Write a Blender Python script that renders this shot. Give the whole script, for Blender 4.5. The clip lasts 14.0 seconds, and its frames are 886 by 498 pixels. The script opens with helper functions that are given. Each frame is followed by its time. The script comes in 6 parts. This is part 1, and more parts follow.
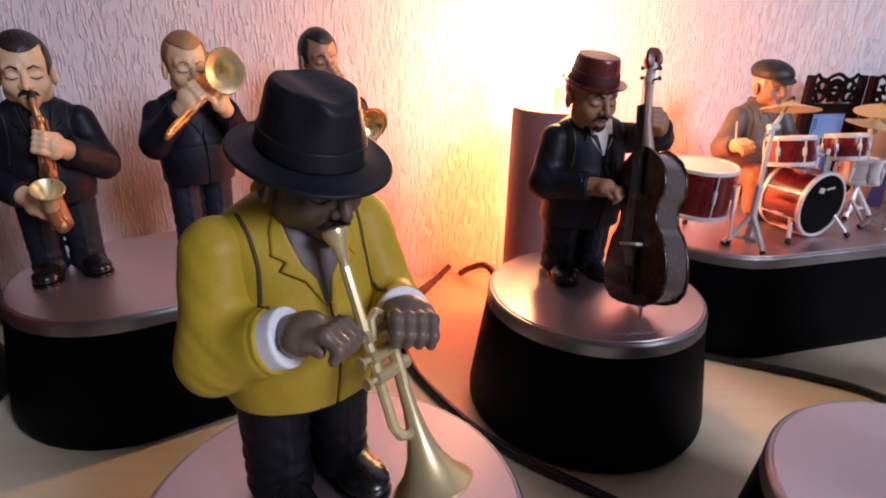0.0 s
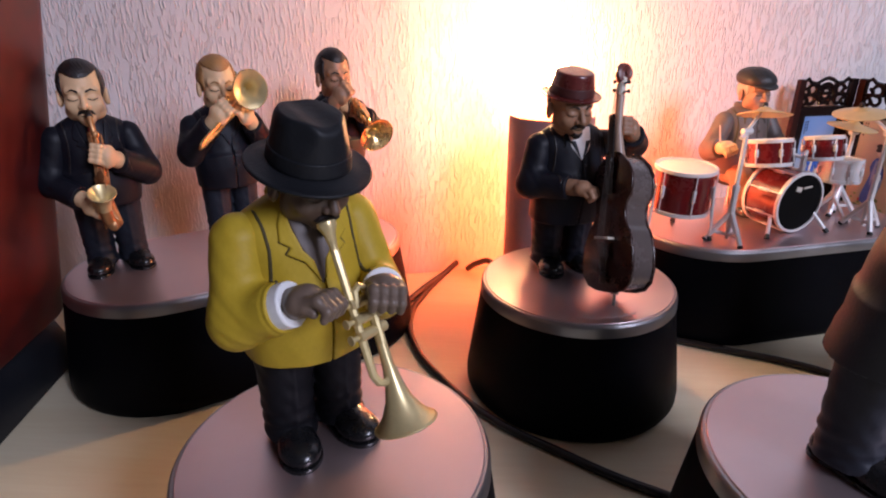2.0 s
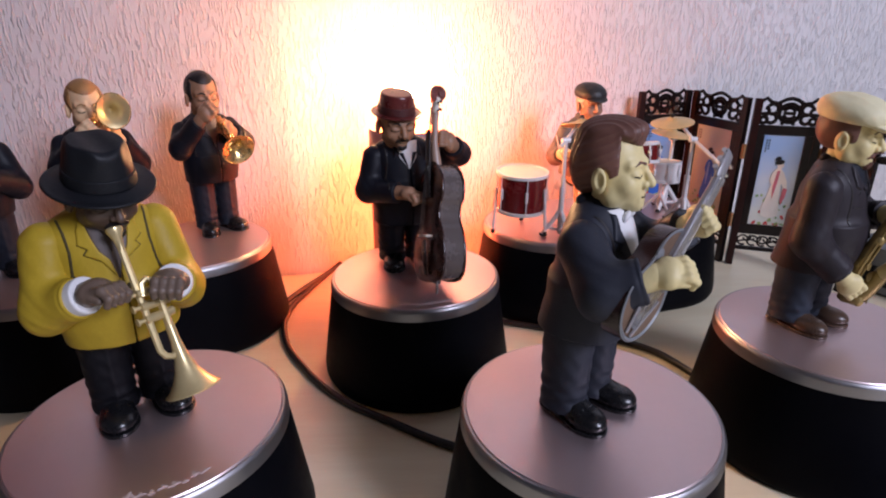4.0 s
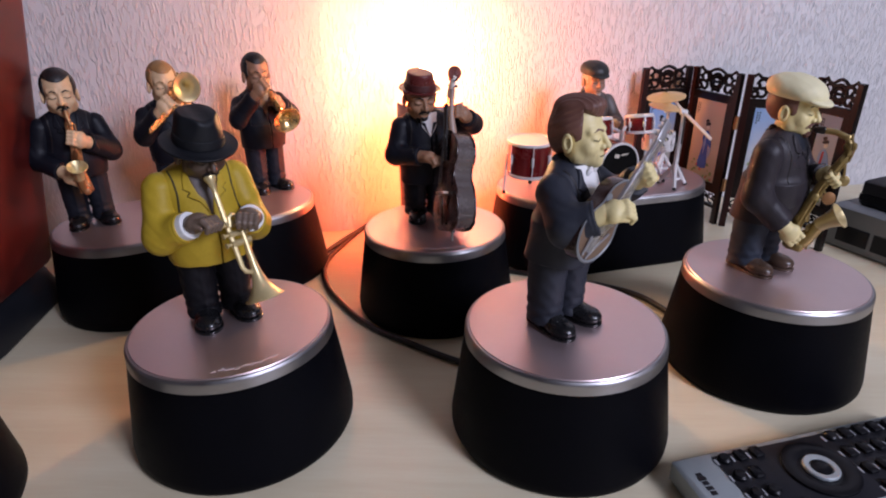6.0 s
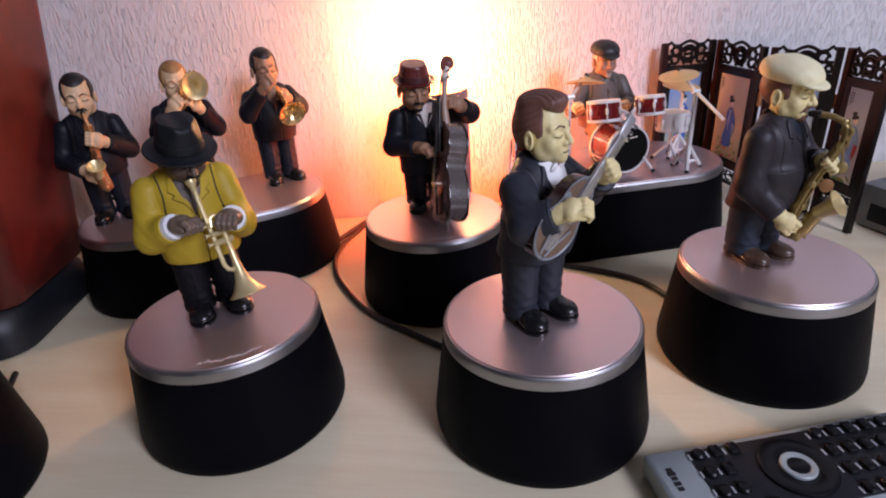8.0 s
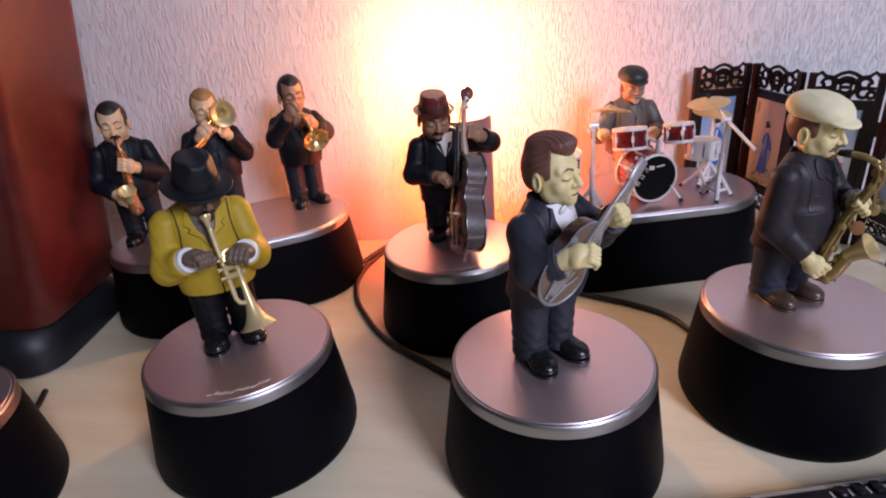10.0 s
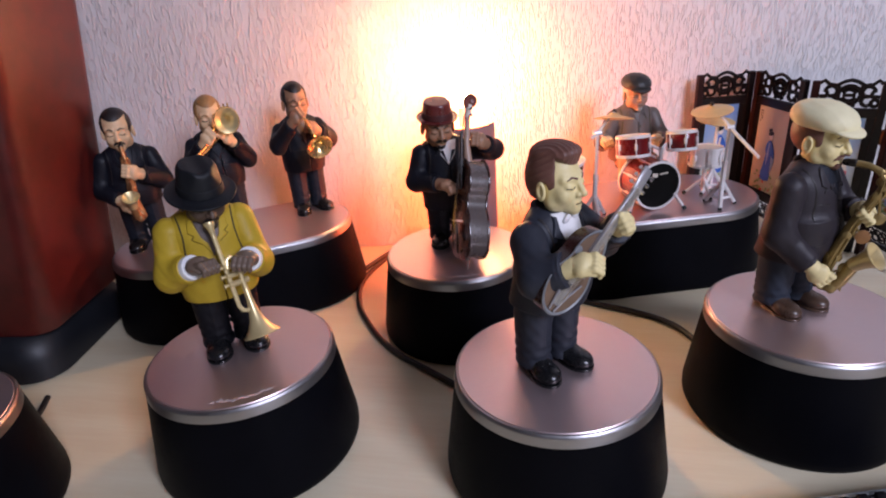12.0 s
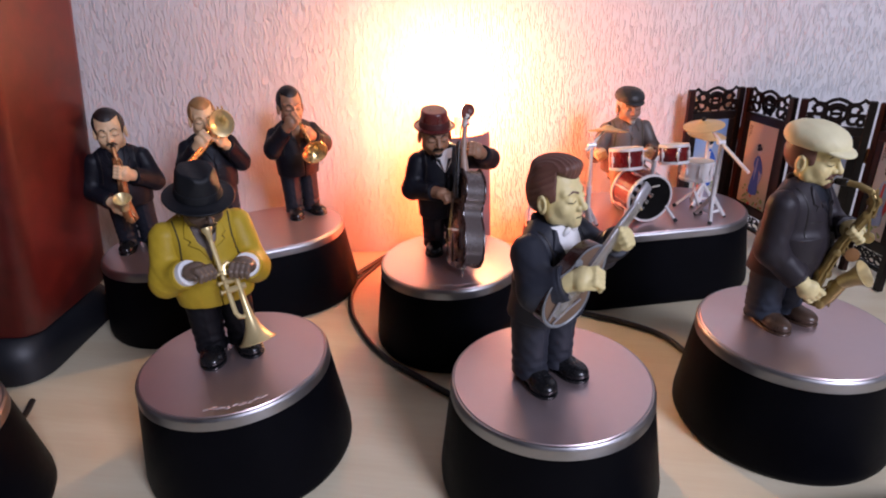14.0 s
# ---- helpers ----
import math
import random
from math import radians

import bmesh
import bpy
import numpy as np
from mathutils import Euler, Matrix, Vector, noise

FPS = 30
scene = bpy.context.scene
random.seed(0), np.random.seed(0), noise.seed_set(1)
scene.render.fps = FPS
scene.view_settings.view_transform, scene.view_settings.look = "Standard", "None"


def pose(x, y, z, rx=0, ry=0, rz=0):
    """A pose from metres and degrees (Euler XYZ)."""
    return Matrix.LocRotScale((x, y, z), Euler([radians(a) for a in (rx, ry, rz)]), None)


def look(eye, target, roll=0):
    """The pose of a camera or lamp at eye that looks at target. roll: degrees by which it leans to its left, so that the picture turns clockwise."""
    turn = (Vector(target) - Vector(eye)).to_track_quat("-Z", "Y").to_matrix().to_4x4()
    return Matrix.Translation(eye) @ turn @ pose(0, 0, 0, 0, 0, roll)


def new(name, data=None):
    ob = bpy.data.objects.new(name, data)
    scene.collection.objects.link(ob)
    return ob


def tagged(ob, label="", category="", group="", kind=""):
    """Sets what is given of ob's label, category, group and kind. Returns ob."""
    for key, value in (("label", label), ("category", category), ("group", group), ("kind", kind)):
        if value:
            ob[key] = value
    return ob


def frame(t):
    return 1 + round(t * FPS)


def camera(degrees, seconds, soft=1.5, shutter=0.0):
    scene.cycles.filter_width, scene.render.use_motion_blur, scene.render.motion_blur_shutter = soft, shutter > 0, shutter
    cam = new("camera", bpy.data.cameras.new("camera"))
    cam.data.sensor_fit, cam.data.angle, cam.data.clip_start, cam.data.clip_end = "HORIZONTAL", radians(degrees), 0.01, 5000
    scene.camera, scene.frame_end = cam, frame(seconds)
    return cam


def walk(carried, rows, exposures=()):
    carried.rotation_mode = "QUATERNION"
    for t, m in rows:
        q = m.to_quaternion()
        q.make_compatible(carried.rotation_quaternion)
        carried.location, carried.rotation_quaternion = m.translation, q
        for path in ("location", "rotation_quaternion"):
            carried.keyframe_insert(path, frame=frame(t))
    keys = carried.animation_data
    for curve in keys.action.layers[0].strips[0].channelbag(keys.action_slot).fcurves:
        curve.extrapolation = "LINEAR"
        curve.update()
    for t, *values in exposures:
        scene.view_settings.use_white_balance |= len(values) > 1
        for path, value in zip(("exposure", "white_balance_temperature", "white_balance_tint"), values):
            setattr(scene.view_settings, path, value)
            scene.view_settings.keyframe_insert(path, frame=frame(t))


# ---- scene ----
cam = camera(74.75, 14.0, soft=2.0)
PATH = [
    (0.0, pose(0.0003, 0.0083, 0.2436, 67.77, -1.19, 1.2)),
    (0.5, pose(0.0038, 0.0057, 0.2456, 67.66, -1.22, 0.98)),
    (1.0, pose(0.0041, -0.0064, 0.2501, 68.05, -1.28, 1.45)),
    (1.5, pose(0.0082, -0.0239, 0.258, 68.89, -0.87, 1.78)),
    (2.0, pose(0.0228, -0.0355, 0.2567, 67.93, 0.02, 3.75)),
    (2.5, pose(0.0555, -0.0534, 0.2623, 68.16, 0.35, 2.26)),
    (3.0, pose(0.0796, -0.0653, 0.2687, 68.15, 0.22, 0.39)),
    (3.5, pose(0.1008, -0.0704, 0.2713, 68.64, 0.19, -0.92)),
    (6.0, pose(0.1225, -0.1751, 0.2904, 65.75, 0.62, 2.11)),
    (6.5, pose(0.1338, -0.1731, 0.2963, 65.51, 1.3, 3.72)),
    (7.0, pose(0.1489, -0.1745, 0.2976, 64.01, 2.23, 5.87)),
    (7.5, pose(0.164, -0.1735, 0.2985, 63.5, 3.19, 6.74)),
    (8.0, pose(0.1759, -0.1717, 0.3041, 63.42, 3.49, 6.7)),
    (8.5, pose(0.1854, -0.1657, 0.3075, 63.72, 4.27, 8.06)),
    (9.0, pose(0.1952, -0.1618, 0.3129, 64.37, 4.56, 9.96)),
    (11.5, pose(0.1925, -0.1568, 0.3198, 64.83, 4.08, 10.77)),
    (12.0, pose(0.193, -0.1571, 0.3199, 65.13, 4.11, 10.81)),
    (12.5, pose(0.1911, -0.1559, 0.3223, 65.3, 4.12, 10.88)),
    (13.0, pose(0.1902, -0.1568, 0.3245, 65.39, 3.6, 10.99)),
    (13.5, pose(0.1893, -0.1557, 0.3247, 65.28, 3.11, 10.42)),
    (14.0, pose(0.1839, -0.1583, 0.3243, 65.5, 2.48, 9.87)),
]
walk(cam, PATH, [(0.0, -1.0)])

# ---- light ----
world = bpy.data.worlds.new("sky")
scene.world = world
world.use_nodes = True
_bg = world.node_tree.nodes["Background"]
_sky = world.node_tree.nodes.new("ShaderNodeTexSky")
_sky.sky_type = "NISHITA"
_sky.sun_disc = False
_sky.sun_elevation, _sky.sun_rotation = radians(35), radians(140)
world.node_tree.links.new(_sky.outputs[0], _bg.inputs[0])
_bg.inputs[1].default_value = 0.1


def lamp(name, kind, place, energy, colour, size=0.05, aim=None, size_y=None):
    data = bpy.data.lights.new(name, kind)
    data.energy, data.color = energy, colour
    if kind == "AREA":
        data.shape, data.size, data.size_y = "RECTANGLE", size, size_y or size
    else:
        data.shadow_soft_size = size
    ob = new(name, data)
    ob.matrix_world = look(place, aim) if aim else pose(*place)
    return ob


LAMP_XY = (0.083, 0.478)
lamp("window_light", "AREA", (1.47, -1.10, 1.25), 81.0, (0.735, 0.755, 1.0), 0.60, (0.0, 0.25, 0.1), 0.75)


# ---- materials ----
def mat(name, colour, rough=0.6, metal=0.0, vary=0.12, scale=60.0, bump=0.0, bump_scale=400.0, coat=0.0, spec=0.5,
        stretch=(1, 1, 1), emit=None, emit_strength=0.0, alpha_glass=0.0, rand=0.0, gloss_vary=0.07):
    """A surface with colour varied at two scales, gloss varied with it, and fine relief."""
    m = bpy.data.materials.new(name)
    m.use_nodes = True
    nt = m.node_tree
    n, l = nt.nodes, nt.links
    b = n["Principled BSDF"]
    b.inputs["Roughness"].default_value = rough
    b.inputs["Metallic"].default_value = metal
    b.inputs["Coat Weight"].default_value = coat
    b.inputs["Coat Roughness"].default_value = 0.15
    b.inputs["Specular IOR Level"].default_value = spec
    if alpha_glass:
        b.inputs["Transmission Weight"].default_value = alpha_glass
    tc = n.new("ShaderNodeTexCoord")
    mp = n.new("ShaderNodeMapping")
    mp.inputs["Scale"].default_value = stretch
    l.new(tc.outputs["Object"], mp.inputs[0])
    n1 = n.new("ShaderNodeTexNoise")
    n1.inputs["Scale"].default_value, n1.inputs["Detail"].default_value = scale, 5
    n2 = n.new("ShaderNodeTexNoise")
    n2.inputs["Scale"].default_value, n2.inputs["Detail"].default_value = scale * 9, 3
    l.new(mp.outputs[0], n1.inputs["Vector"])
    l.new(mp.outputs[0], n2.inputs["Vector"])
    add = n.new("ShaderNodeMath")
    add.operation = "MULTIPLY_ADD"
    add.inputs[1].default_value = 0.4
    l.new(n2.outputs[0], add.inputs[0])
    l.new(n1.outputs[0], add.inputs[2])
    ramp = n.new("ShaderNodeMapRange")
    ramp.inputs["From Min"].default_value, ramp.inputs["From Max"].default_value = 0.45, 0.95
    ramp.inputs["To Min"].default_value, ramp.inputs["To Max"].default_value = 1 - vary, 1 + vary
    l.new(add.outputs[0], ramp.inputs[0])
    mul = n.new("ShaderNodeVectorMath")
    mul.operation = "SCALE"
    mul.inputs[0].default_value = colour[:3]
    l.new(ramp.outputs[0], mul.inputs["Scale"])
    if rand:
        oi = n.new("ShaderNodeObjectInfo")
        r2 = n.new("ShaderNodeMapRange")
        r2.inputs["To Min"].default_value, r2.inputs["To Max"].default_value = 1 - rand, 1 + rand
        l.new(oi.outputs["Random"], r2.inputs[0])
        m2 = n.new("ShaderNodeVectorMath")
        m2.operation = "SCALE"
        l.new(mul.outputs[0], m2.inputs[0])
        l.new(r2.outputs[0], m2.inputs["Scale"])
        mul = m2
    l.new(mul.outputs[0], b.inputs["Base Color"])
    rr = n.new("ShaderNodeMapRange")
    rr.inputs["From Min"].default_value, rr.inputs["From Max"].default_value = 0.45, 0.95
    rr.inputs["To Min"].default_value, rr.inputs["To Max"].default_value = max(rough - gloss_vary, 0.02), min(rough + gloss_vary, 1)
    l.new(add.outputs[0], rr.inputs[0])
    l.new(rr.outputs[0], b.inputs["Roughness"])
    if bump:
        n3 = n.new("ShaderNodeTexNoise")
        n3.inputs["Scale"].default_value, n3.inputs["Detail"].default_value = bump_scale, 4
        l.new(mp.outputs[0], n3.inputs["Vector"])
        bp = n.new("ShaderNodeBump")
        bp.inputs["Strength"].default_value, bp.inputs["Distance"].default_value = 0.6, bump
        l.new(n3.outputs[0], bp.inputs["Height"])
        l.new(bp.outputs[0], b.inputs["Normal"])
    if emit:
        b.inputs["Emission Color"].default_value = (*emit, 1)
        b.inputs["Emission Strength"].default_value = emit_strength
    return m


def wallpaper(name):
    """White embossed paper with short upright ridges."""
    m = mat(name, (0.80, 0.785, 0.79), 0.75, vary=0.04, scale=12)
    nt = m.node_tree
    n, l = nt.nodes, nt.links
    b = n["Principled BSDF"]
    tc = n.new("ShaderNodeTexCoord")
    mp = n.new("ShaderNodeMapping")
    mp.inputs["Scale"].default_value = (1, 1, 0.15)
    l.new(tc.outputs["Object"], mp.inputs[0])
    warp = n.new("ShaderNodeTexNoise")
    warp.inputs["Scale"].default_value = 30
    l.new(tc.outputs["Object"], warp.inputs["Vector"])
    wadd = n.new("ShaderNodeVectorMath")
    wadd.operation = "MULTIPLY_ADD"
    wadd.inputs[1].default_value = (0.0010, 0.0010, 0.0)
    l.new(warp.outputs["Color"], wadd.inputs[0])
    l.new(mp.outputs[0], wadd.inputs[2])
    nz = n.new("ShaderNodeTexNoise")
    nz.inputs["Scale"].default_value, nz.inputs["Detail"].default_value = 600, 2.5
    l.new(wadd.outputs[0], nz.inputs["Vector"])
    mr = n.new("ShaderNodeMapRange")
    mr.interpolation_type = "SMOOTHSTEP"
    mr.inputs["From Min"].default_value, mr.inputs["From Max"].default_value = 0.50, 0.66
    l.new(nz.outputs[0], mr.inputs[0])
    fine = n.new("ShaderNodeTexNoise")
    fine.inputs["Scale"].default_value, fine.inputs["Detail"].default_value = 900, 3
    l.new(tc.outputs["Object"], fine.inputs["Vector"])
    ma = n.new("ShaderNodeMath")
    ma.operation = "MULTIPLY_ADD"
    ma.inputs[1].default_value = 0.12
    l.new(fine.outputs[0], ma.inputs[0])
    l.new(mr.outputs[0], ma.inputs[2])
    bp = n.new("ShaderNodeBump")
    bp.inputs["Strength"].default_value, bp.inputs["Distance"].default_value = 1.0, 0.00115
    l.new(ma.outputs[0], bp.inputs["Height"])
    l.new(bp.outputs[0], b.inputs["Normal"])
    return m


def wood(name, light, dark, axis=0, scale=1.0, rough=0.45):
    """Veneer with long grain and soft bands."""
    m = mat(name, light, rough, vary=0.05, scale=20)
    nt = m.node_tree
    n, l = nt.nodes, nt.links
    b = n["Principled BSDF"]
    tc = n.new("ShaderNodeTexCoord")
    mp = n.new("ShaderNodeMapping")
    s = [14.0 * scale, 14.0 * scale, 14.0 * scale]
    s[axis] = 1.3 * scale
    mp.inputs["Scale"].default_value = s
    mp.inputs["Rotation"].default_value = (0, 0, 0.12)
    l.new(tc.outputs["Object"], mp.inputs[0])
    nz = n.new("ShaderNodeTexNoise")
    nz.inputs["Scale"].default_value, nz.inputs["Detail"].default_value, nz.inputs["Distortion"].default_value = 1.6, 6, 0.8
    l.new(mp.outputs[0], nz.inputs["Vector"])
    fz = n.new("ShaderNodeTexNoise")
    fz.inputs["Scale"].default_value, fz.inputs["Detail"].default_value = 22, 3
    l.new(mp.outputs[0], fz.inputs["Vector"])
    mx = n.new("ShaderNodeMath")
    mx.operation = "MULTIPLY_ADD"
    mx.inputs[1].default_value = 0.35
    l.new(fz.outputs[0], mx.inputs[0])
    l.new(nz.outputs[0], mx.inputs[2])
    cr = n.new("ShaderNodeValToRGB")
    cr.color_ramp.elements[0].position, cr.color_ramp.elements[1].position = 0.5, 0.85
    cr.color_ramp.elements[0].color, cr.color_ramp.elements[1].color = (*light, 1), (*dark, 1)
    l.new(mx.outputs[0], cr.inputs[0])
    l.new(cr.outputs[0], b.inputs["Base Color"])
    return m


M_WALL = wallpaper("embossed_wallpaper")
M_PLASTER = mat("plain_plaster", (0.15, 0.14, 0.135), 0.85, vary=0.05, scale=4, bump=0.0008, bump_scale=120)
M_TABLE = wood("birch_veneer", (0.88, 0.80, 0.58), (0.80, 0.69, 0.47), 0, 1.0, 0.42)
M_FLOOR = wood("oak_floor", (0.30, 0.19, 0.10), (0.20, 0.12, 0.06), 1, 0.5, 0.5)
M_BLACK = mat("black_plastic_matt", (0.0026, 0.0027, 0.0042), 0.5, spec=0.045, vary=0.2, scale=30, bump=0.00012, bump_scale=900)
# Base colour holds the pink cast of lamplit wall reflections on the plates
M_STEEL = mat("satin_steel_lamp_tint", (0.69, 0.55, 0.55), 0.36, metal=0.88, vary=0.025, scale=25, gloss_vary=0.012)
M_RING = mat("steel_ring", (0.38, 0.37, 0.38), 0.40, metal=1.0, vary=0.06, scale=50)
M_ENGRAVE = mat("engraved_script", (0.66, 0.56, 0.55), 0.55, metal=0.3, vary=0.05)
M_SUIT = mat("navy_suit", (0.0062, 0.0068, 0.0115), 0.5, spec=0.25, vary=0.15, scale=80, bump=0.0002, bump_scale=700)
M_TROUSER = mat("slate_trousers", (0.0145, 0.0175, 0.026), 0.55, spec=0.25, vary=0.15, scale=80, bump=0.0002, bump_scale=700)
M_SLATE = mat("slate_suit", (0.0270, 0.030, 0.041), 0.5, spec=0.25, vary=0.15, scale=80, bump=0.0002, bump_scale=700)
M_PANTS = mat("black_trousers", (0.006, 0.006, 0.008), 0.55, spec=0.2, vary=0.15, scale=80, bump=0.0002, bump_scale=700)
M_SHOE = mat("black_gloss_shoe", (0.008, 0.008, 0.009), 0.26, vary=0.2, scale=80, coat=0.15)
M_BROWNSHOE = mat("brown_shoe", (0.075, 0.045, 0.030), 0.3, vary=0.25, scale=90)
M_YELLOW = mat("mustard_jacket", (0.45, 0.31, 0.027), 0.5, spec=0.25, vary=0.10, scale=50, bump=0.0002, bump_scale=500)
M_GROOVE = mat("dark_seam", (0.06, 0.045, 0.012), 0.7, vary=0.1)
M_SKIN = mat("painted_skin_light", (0.70, 0.47, 0.27), 0.5, vary=0.08, scale=60)
M_SKINY = mat("painted_skin_cream", (0.78, 0.66, 0.33), 0.5, vary=0.08, scale=60)
M_SKINP = mat("painted_skin_rosy", (0.34, 0.20, 0.14), 0.5, vary=0.12, scale=60)
M_SKINM = mat("painted_skin_brown", (0.31, 0.165, 0.095), 0.45, vary=0.12, scale=60)
# Trumpeter's face: darker copy of his skin below, hat shade put into the colour
M_SKINF = mat("painted_skin_hat_shade", (0.095, 0.060, 0.042), 0.42, vary=0.15, scale=60)
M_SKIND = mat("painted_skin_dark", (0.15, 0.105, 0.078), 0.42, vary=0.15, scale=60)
M_HAIRB = mat("black_hair_paint", (0.014, 0.011, 0.011), 0.4, vary=0.2, scale=90)
M_HAIRBR = mat("brown_hair_paint", (0.150, 0.066, 0.048), 0.5, vary=0.2, scale=90)
M_HAIRR = mat("ginger_hair_paint", (0.34, 0.17, 0.06), 0.5, vary=0.2, scale=90)
M_HAT = mat("black_felt_hat", (0.0085, 0.0095, 0.012), 0.5, spec=0.25, vary=0.2, scale=60, bump=0.0002, bump_scale=900)
M_HATR = mat("maroon_hat", (0.12, 0.020, 0.018), 0.3, vary=0.2, scale=60, coat=0.3)
M_HATRIM = mat("dark_maroon_hat_band", (0.065, 0.012, 0.012), 0.5, vary=0.2, scale=60)
M_CAPW = mat("cream_cap", (0.80, 0.74, 0.47), 0.6, vary=0.06, scale=60, bump=0.0002, bump_scale=600)
M_CAPB = mat("charcoal_cap", (0.022, 0.020, 0.020), 0.5, vary=0.2, scale=60)
M_SHIRT = mat("white_shirt", (0.80, 0.80, 0.80), 0.6, vary=0.05)
M_JACKETB = mat("dark_brown_jacket", (0.029, 0.0245, 0.029), 0.45, spec=0.25, vary=0.18, scale=70, bump=0.0002, bump_scale=700)
M_JEANS = mat("slate_jeans", (0.033, 0.042, 0.060), 0.6, spec=0.25, vary=0.15, scale=80, bump=0.0002, bump_scale=700)
M_TAN = mat("brown_shirt", (0.12, 0.095, 0.085), 0.5, vary=0.12, scale=70)
M_RED = mat("red_cloth", (0.36, 0.02, 0.02), 0.5, vary=0.1)
M_BRASS = mat("brass", (0.80, 0.56, 0.24), 0.26, metal=0.85, vary=0.10, scale=70)
M_BRASSP = mat("pale_brass", (0.72, 0.58, 0.30), 0.34, metal=0.55, vary=0.08, scale=70)
M_BRASSD = mat("aged_brass", (0.36, 0.26, 0.10), 0.38, metal=0.6, vary=0.25, scale=120)
M_COPPER = mat("copper_lacquer", (0.40, 0.20, 0.085), 0.36, metal=0.6, vary=0.2, scale=100)
M_CHROME = mat("chrome", (0.80, 0.80, 0.80), 0.16, metal=1.0, vary=0.05)
M_GREYHAIR = mat("grey_hair_paint", (0.40, 0.37, 0.33), 0.5, vary=0.15)
M_CYMBAL = mat("cymbal_bronze", (0.74, 0.50, 0.22), 0.38, metal=0.45, vary=0.1, scale=80)
M_SILVERP = mat("silver_paint", (0.76, 0.73, 0.72), 0.36, metal=0.10, vary=0.08, scale=90)
M_BASS = mat("dark_varnished_wood", (0.032, 0.010, 0.007), 0.25, vary=0.25, scale=60, coat=0.5, stretch=(1, 1, 0.2))
M_RIBS = mat("grey_brown_ribs", (0.11, 0.088, 0.082), 0.25, vary=0.12, scale=40, coat=0.4)
M_EBONY = mat("ebony", (0.012, 0.009, 0.008), 0.3, vary=0.1)
M_IVORY = mat("ivory_paint", (0.74, 0.68, 0.58), 0.4, vary=0.08)
M_DRUMRED = mat("red_lacquer", (0.14, 0.008, 0.010), 0.25, vary=0.10, scale=40, coat=0.25)
M_DRUMHEAD = mat("drum_skin", (0.68, 0.62, 0.53), 0.45, vary=0.06)
M_DRUMBLK = mat("black_drum_skin", (0.004, 0.004, 0.004), 0.5, spec=0.08, vary=0.2)
M_RUBBER = mat("black_rubber", (0.012, 0.012, 0.012), 0.6, vary=0.2)
M_LACQ = mat("dark_rosewood", (0.007, 0.0035, 0.0035), 0.4, spec=0.15, vary=0.25, scale=70, coat=0.3, stretch=(1, 1, 0.25))
M_MAROON = mat("rosewood_edge", (0.022, 0.006, 0.005), 0.4, spec=0.2, vary=0.2, scale=70)
M_CABLE = mat("cable_sheath", (0.014, 0.012, 0.012), 0.4, vary=0.2)
M_REMOTE = mat("silver_plastic", (0.36, 0.40, 0.41), 0.42, metal=0.1, vary=0.05, scale=80)
M_REMFACE = mat("graphite_plastic", (0.018, 0.018, 0.022), 0.4, spec=0.2, vary=0.15, scale=80)
M_KEY = mat("black_key", (0.006, 0.006, 0.008), 0.35, spec=0.25, vary=0.2)
M_PRINT = mat("pale_print", (0.40, 0.41, 0.43), 0.5, vary=0.05)
M_REDGLOSS = mat("red_lacquer_panel", (0.085, 0.0085, 0.0070), 0.42, vary=0.65, scale=7, coat=0.05)
M_NAVYPL = mat("dark_blue_grey_plastic", (0.0065, 0.0075, 0.011), 0.50, vary=0.15, scale=30)
M_GREYPL = mat("grey_plastic", (0.21, 0.22, 0.23), 0.4, vary=0.08, scale=30)
M_SHADE = mat("lamp_shade_glass", (0.62, 0.34, 0.28), 0.45, vary=0.08, scale=30, emit=(1.0, 0.12, 0.035), emit_strength=54.0)
M_MAUVE = mat("mauve_shield", (0.30, 0.17, 0.165), 0.4, vary=0.08, scale=30)
M_BULB = mat("lit_bulb", (1.0, 0.9, 0.7), 0.3, emit=(1.0, 0.54, 0.23), emit_strength=390.0)


# ---- building helpers ----
def ring_of(c, u, v, a, b, seg, power=2.0):
    out = []
    for i in range(seg):
        th = 2 * math.pi * i / seg
        cx, sy = math.cos(th), math.sin(th)
        cx = math.copysign(abs(cx) ** (2 / power), cx)
        sy = math.copysign(abs(sy) ** (2 / power), sy)
        out.append(Vector(c) + u * (a * cx) + v * (b * sy))
    return out


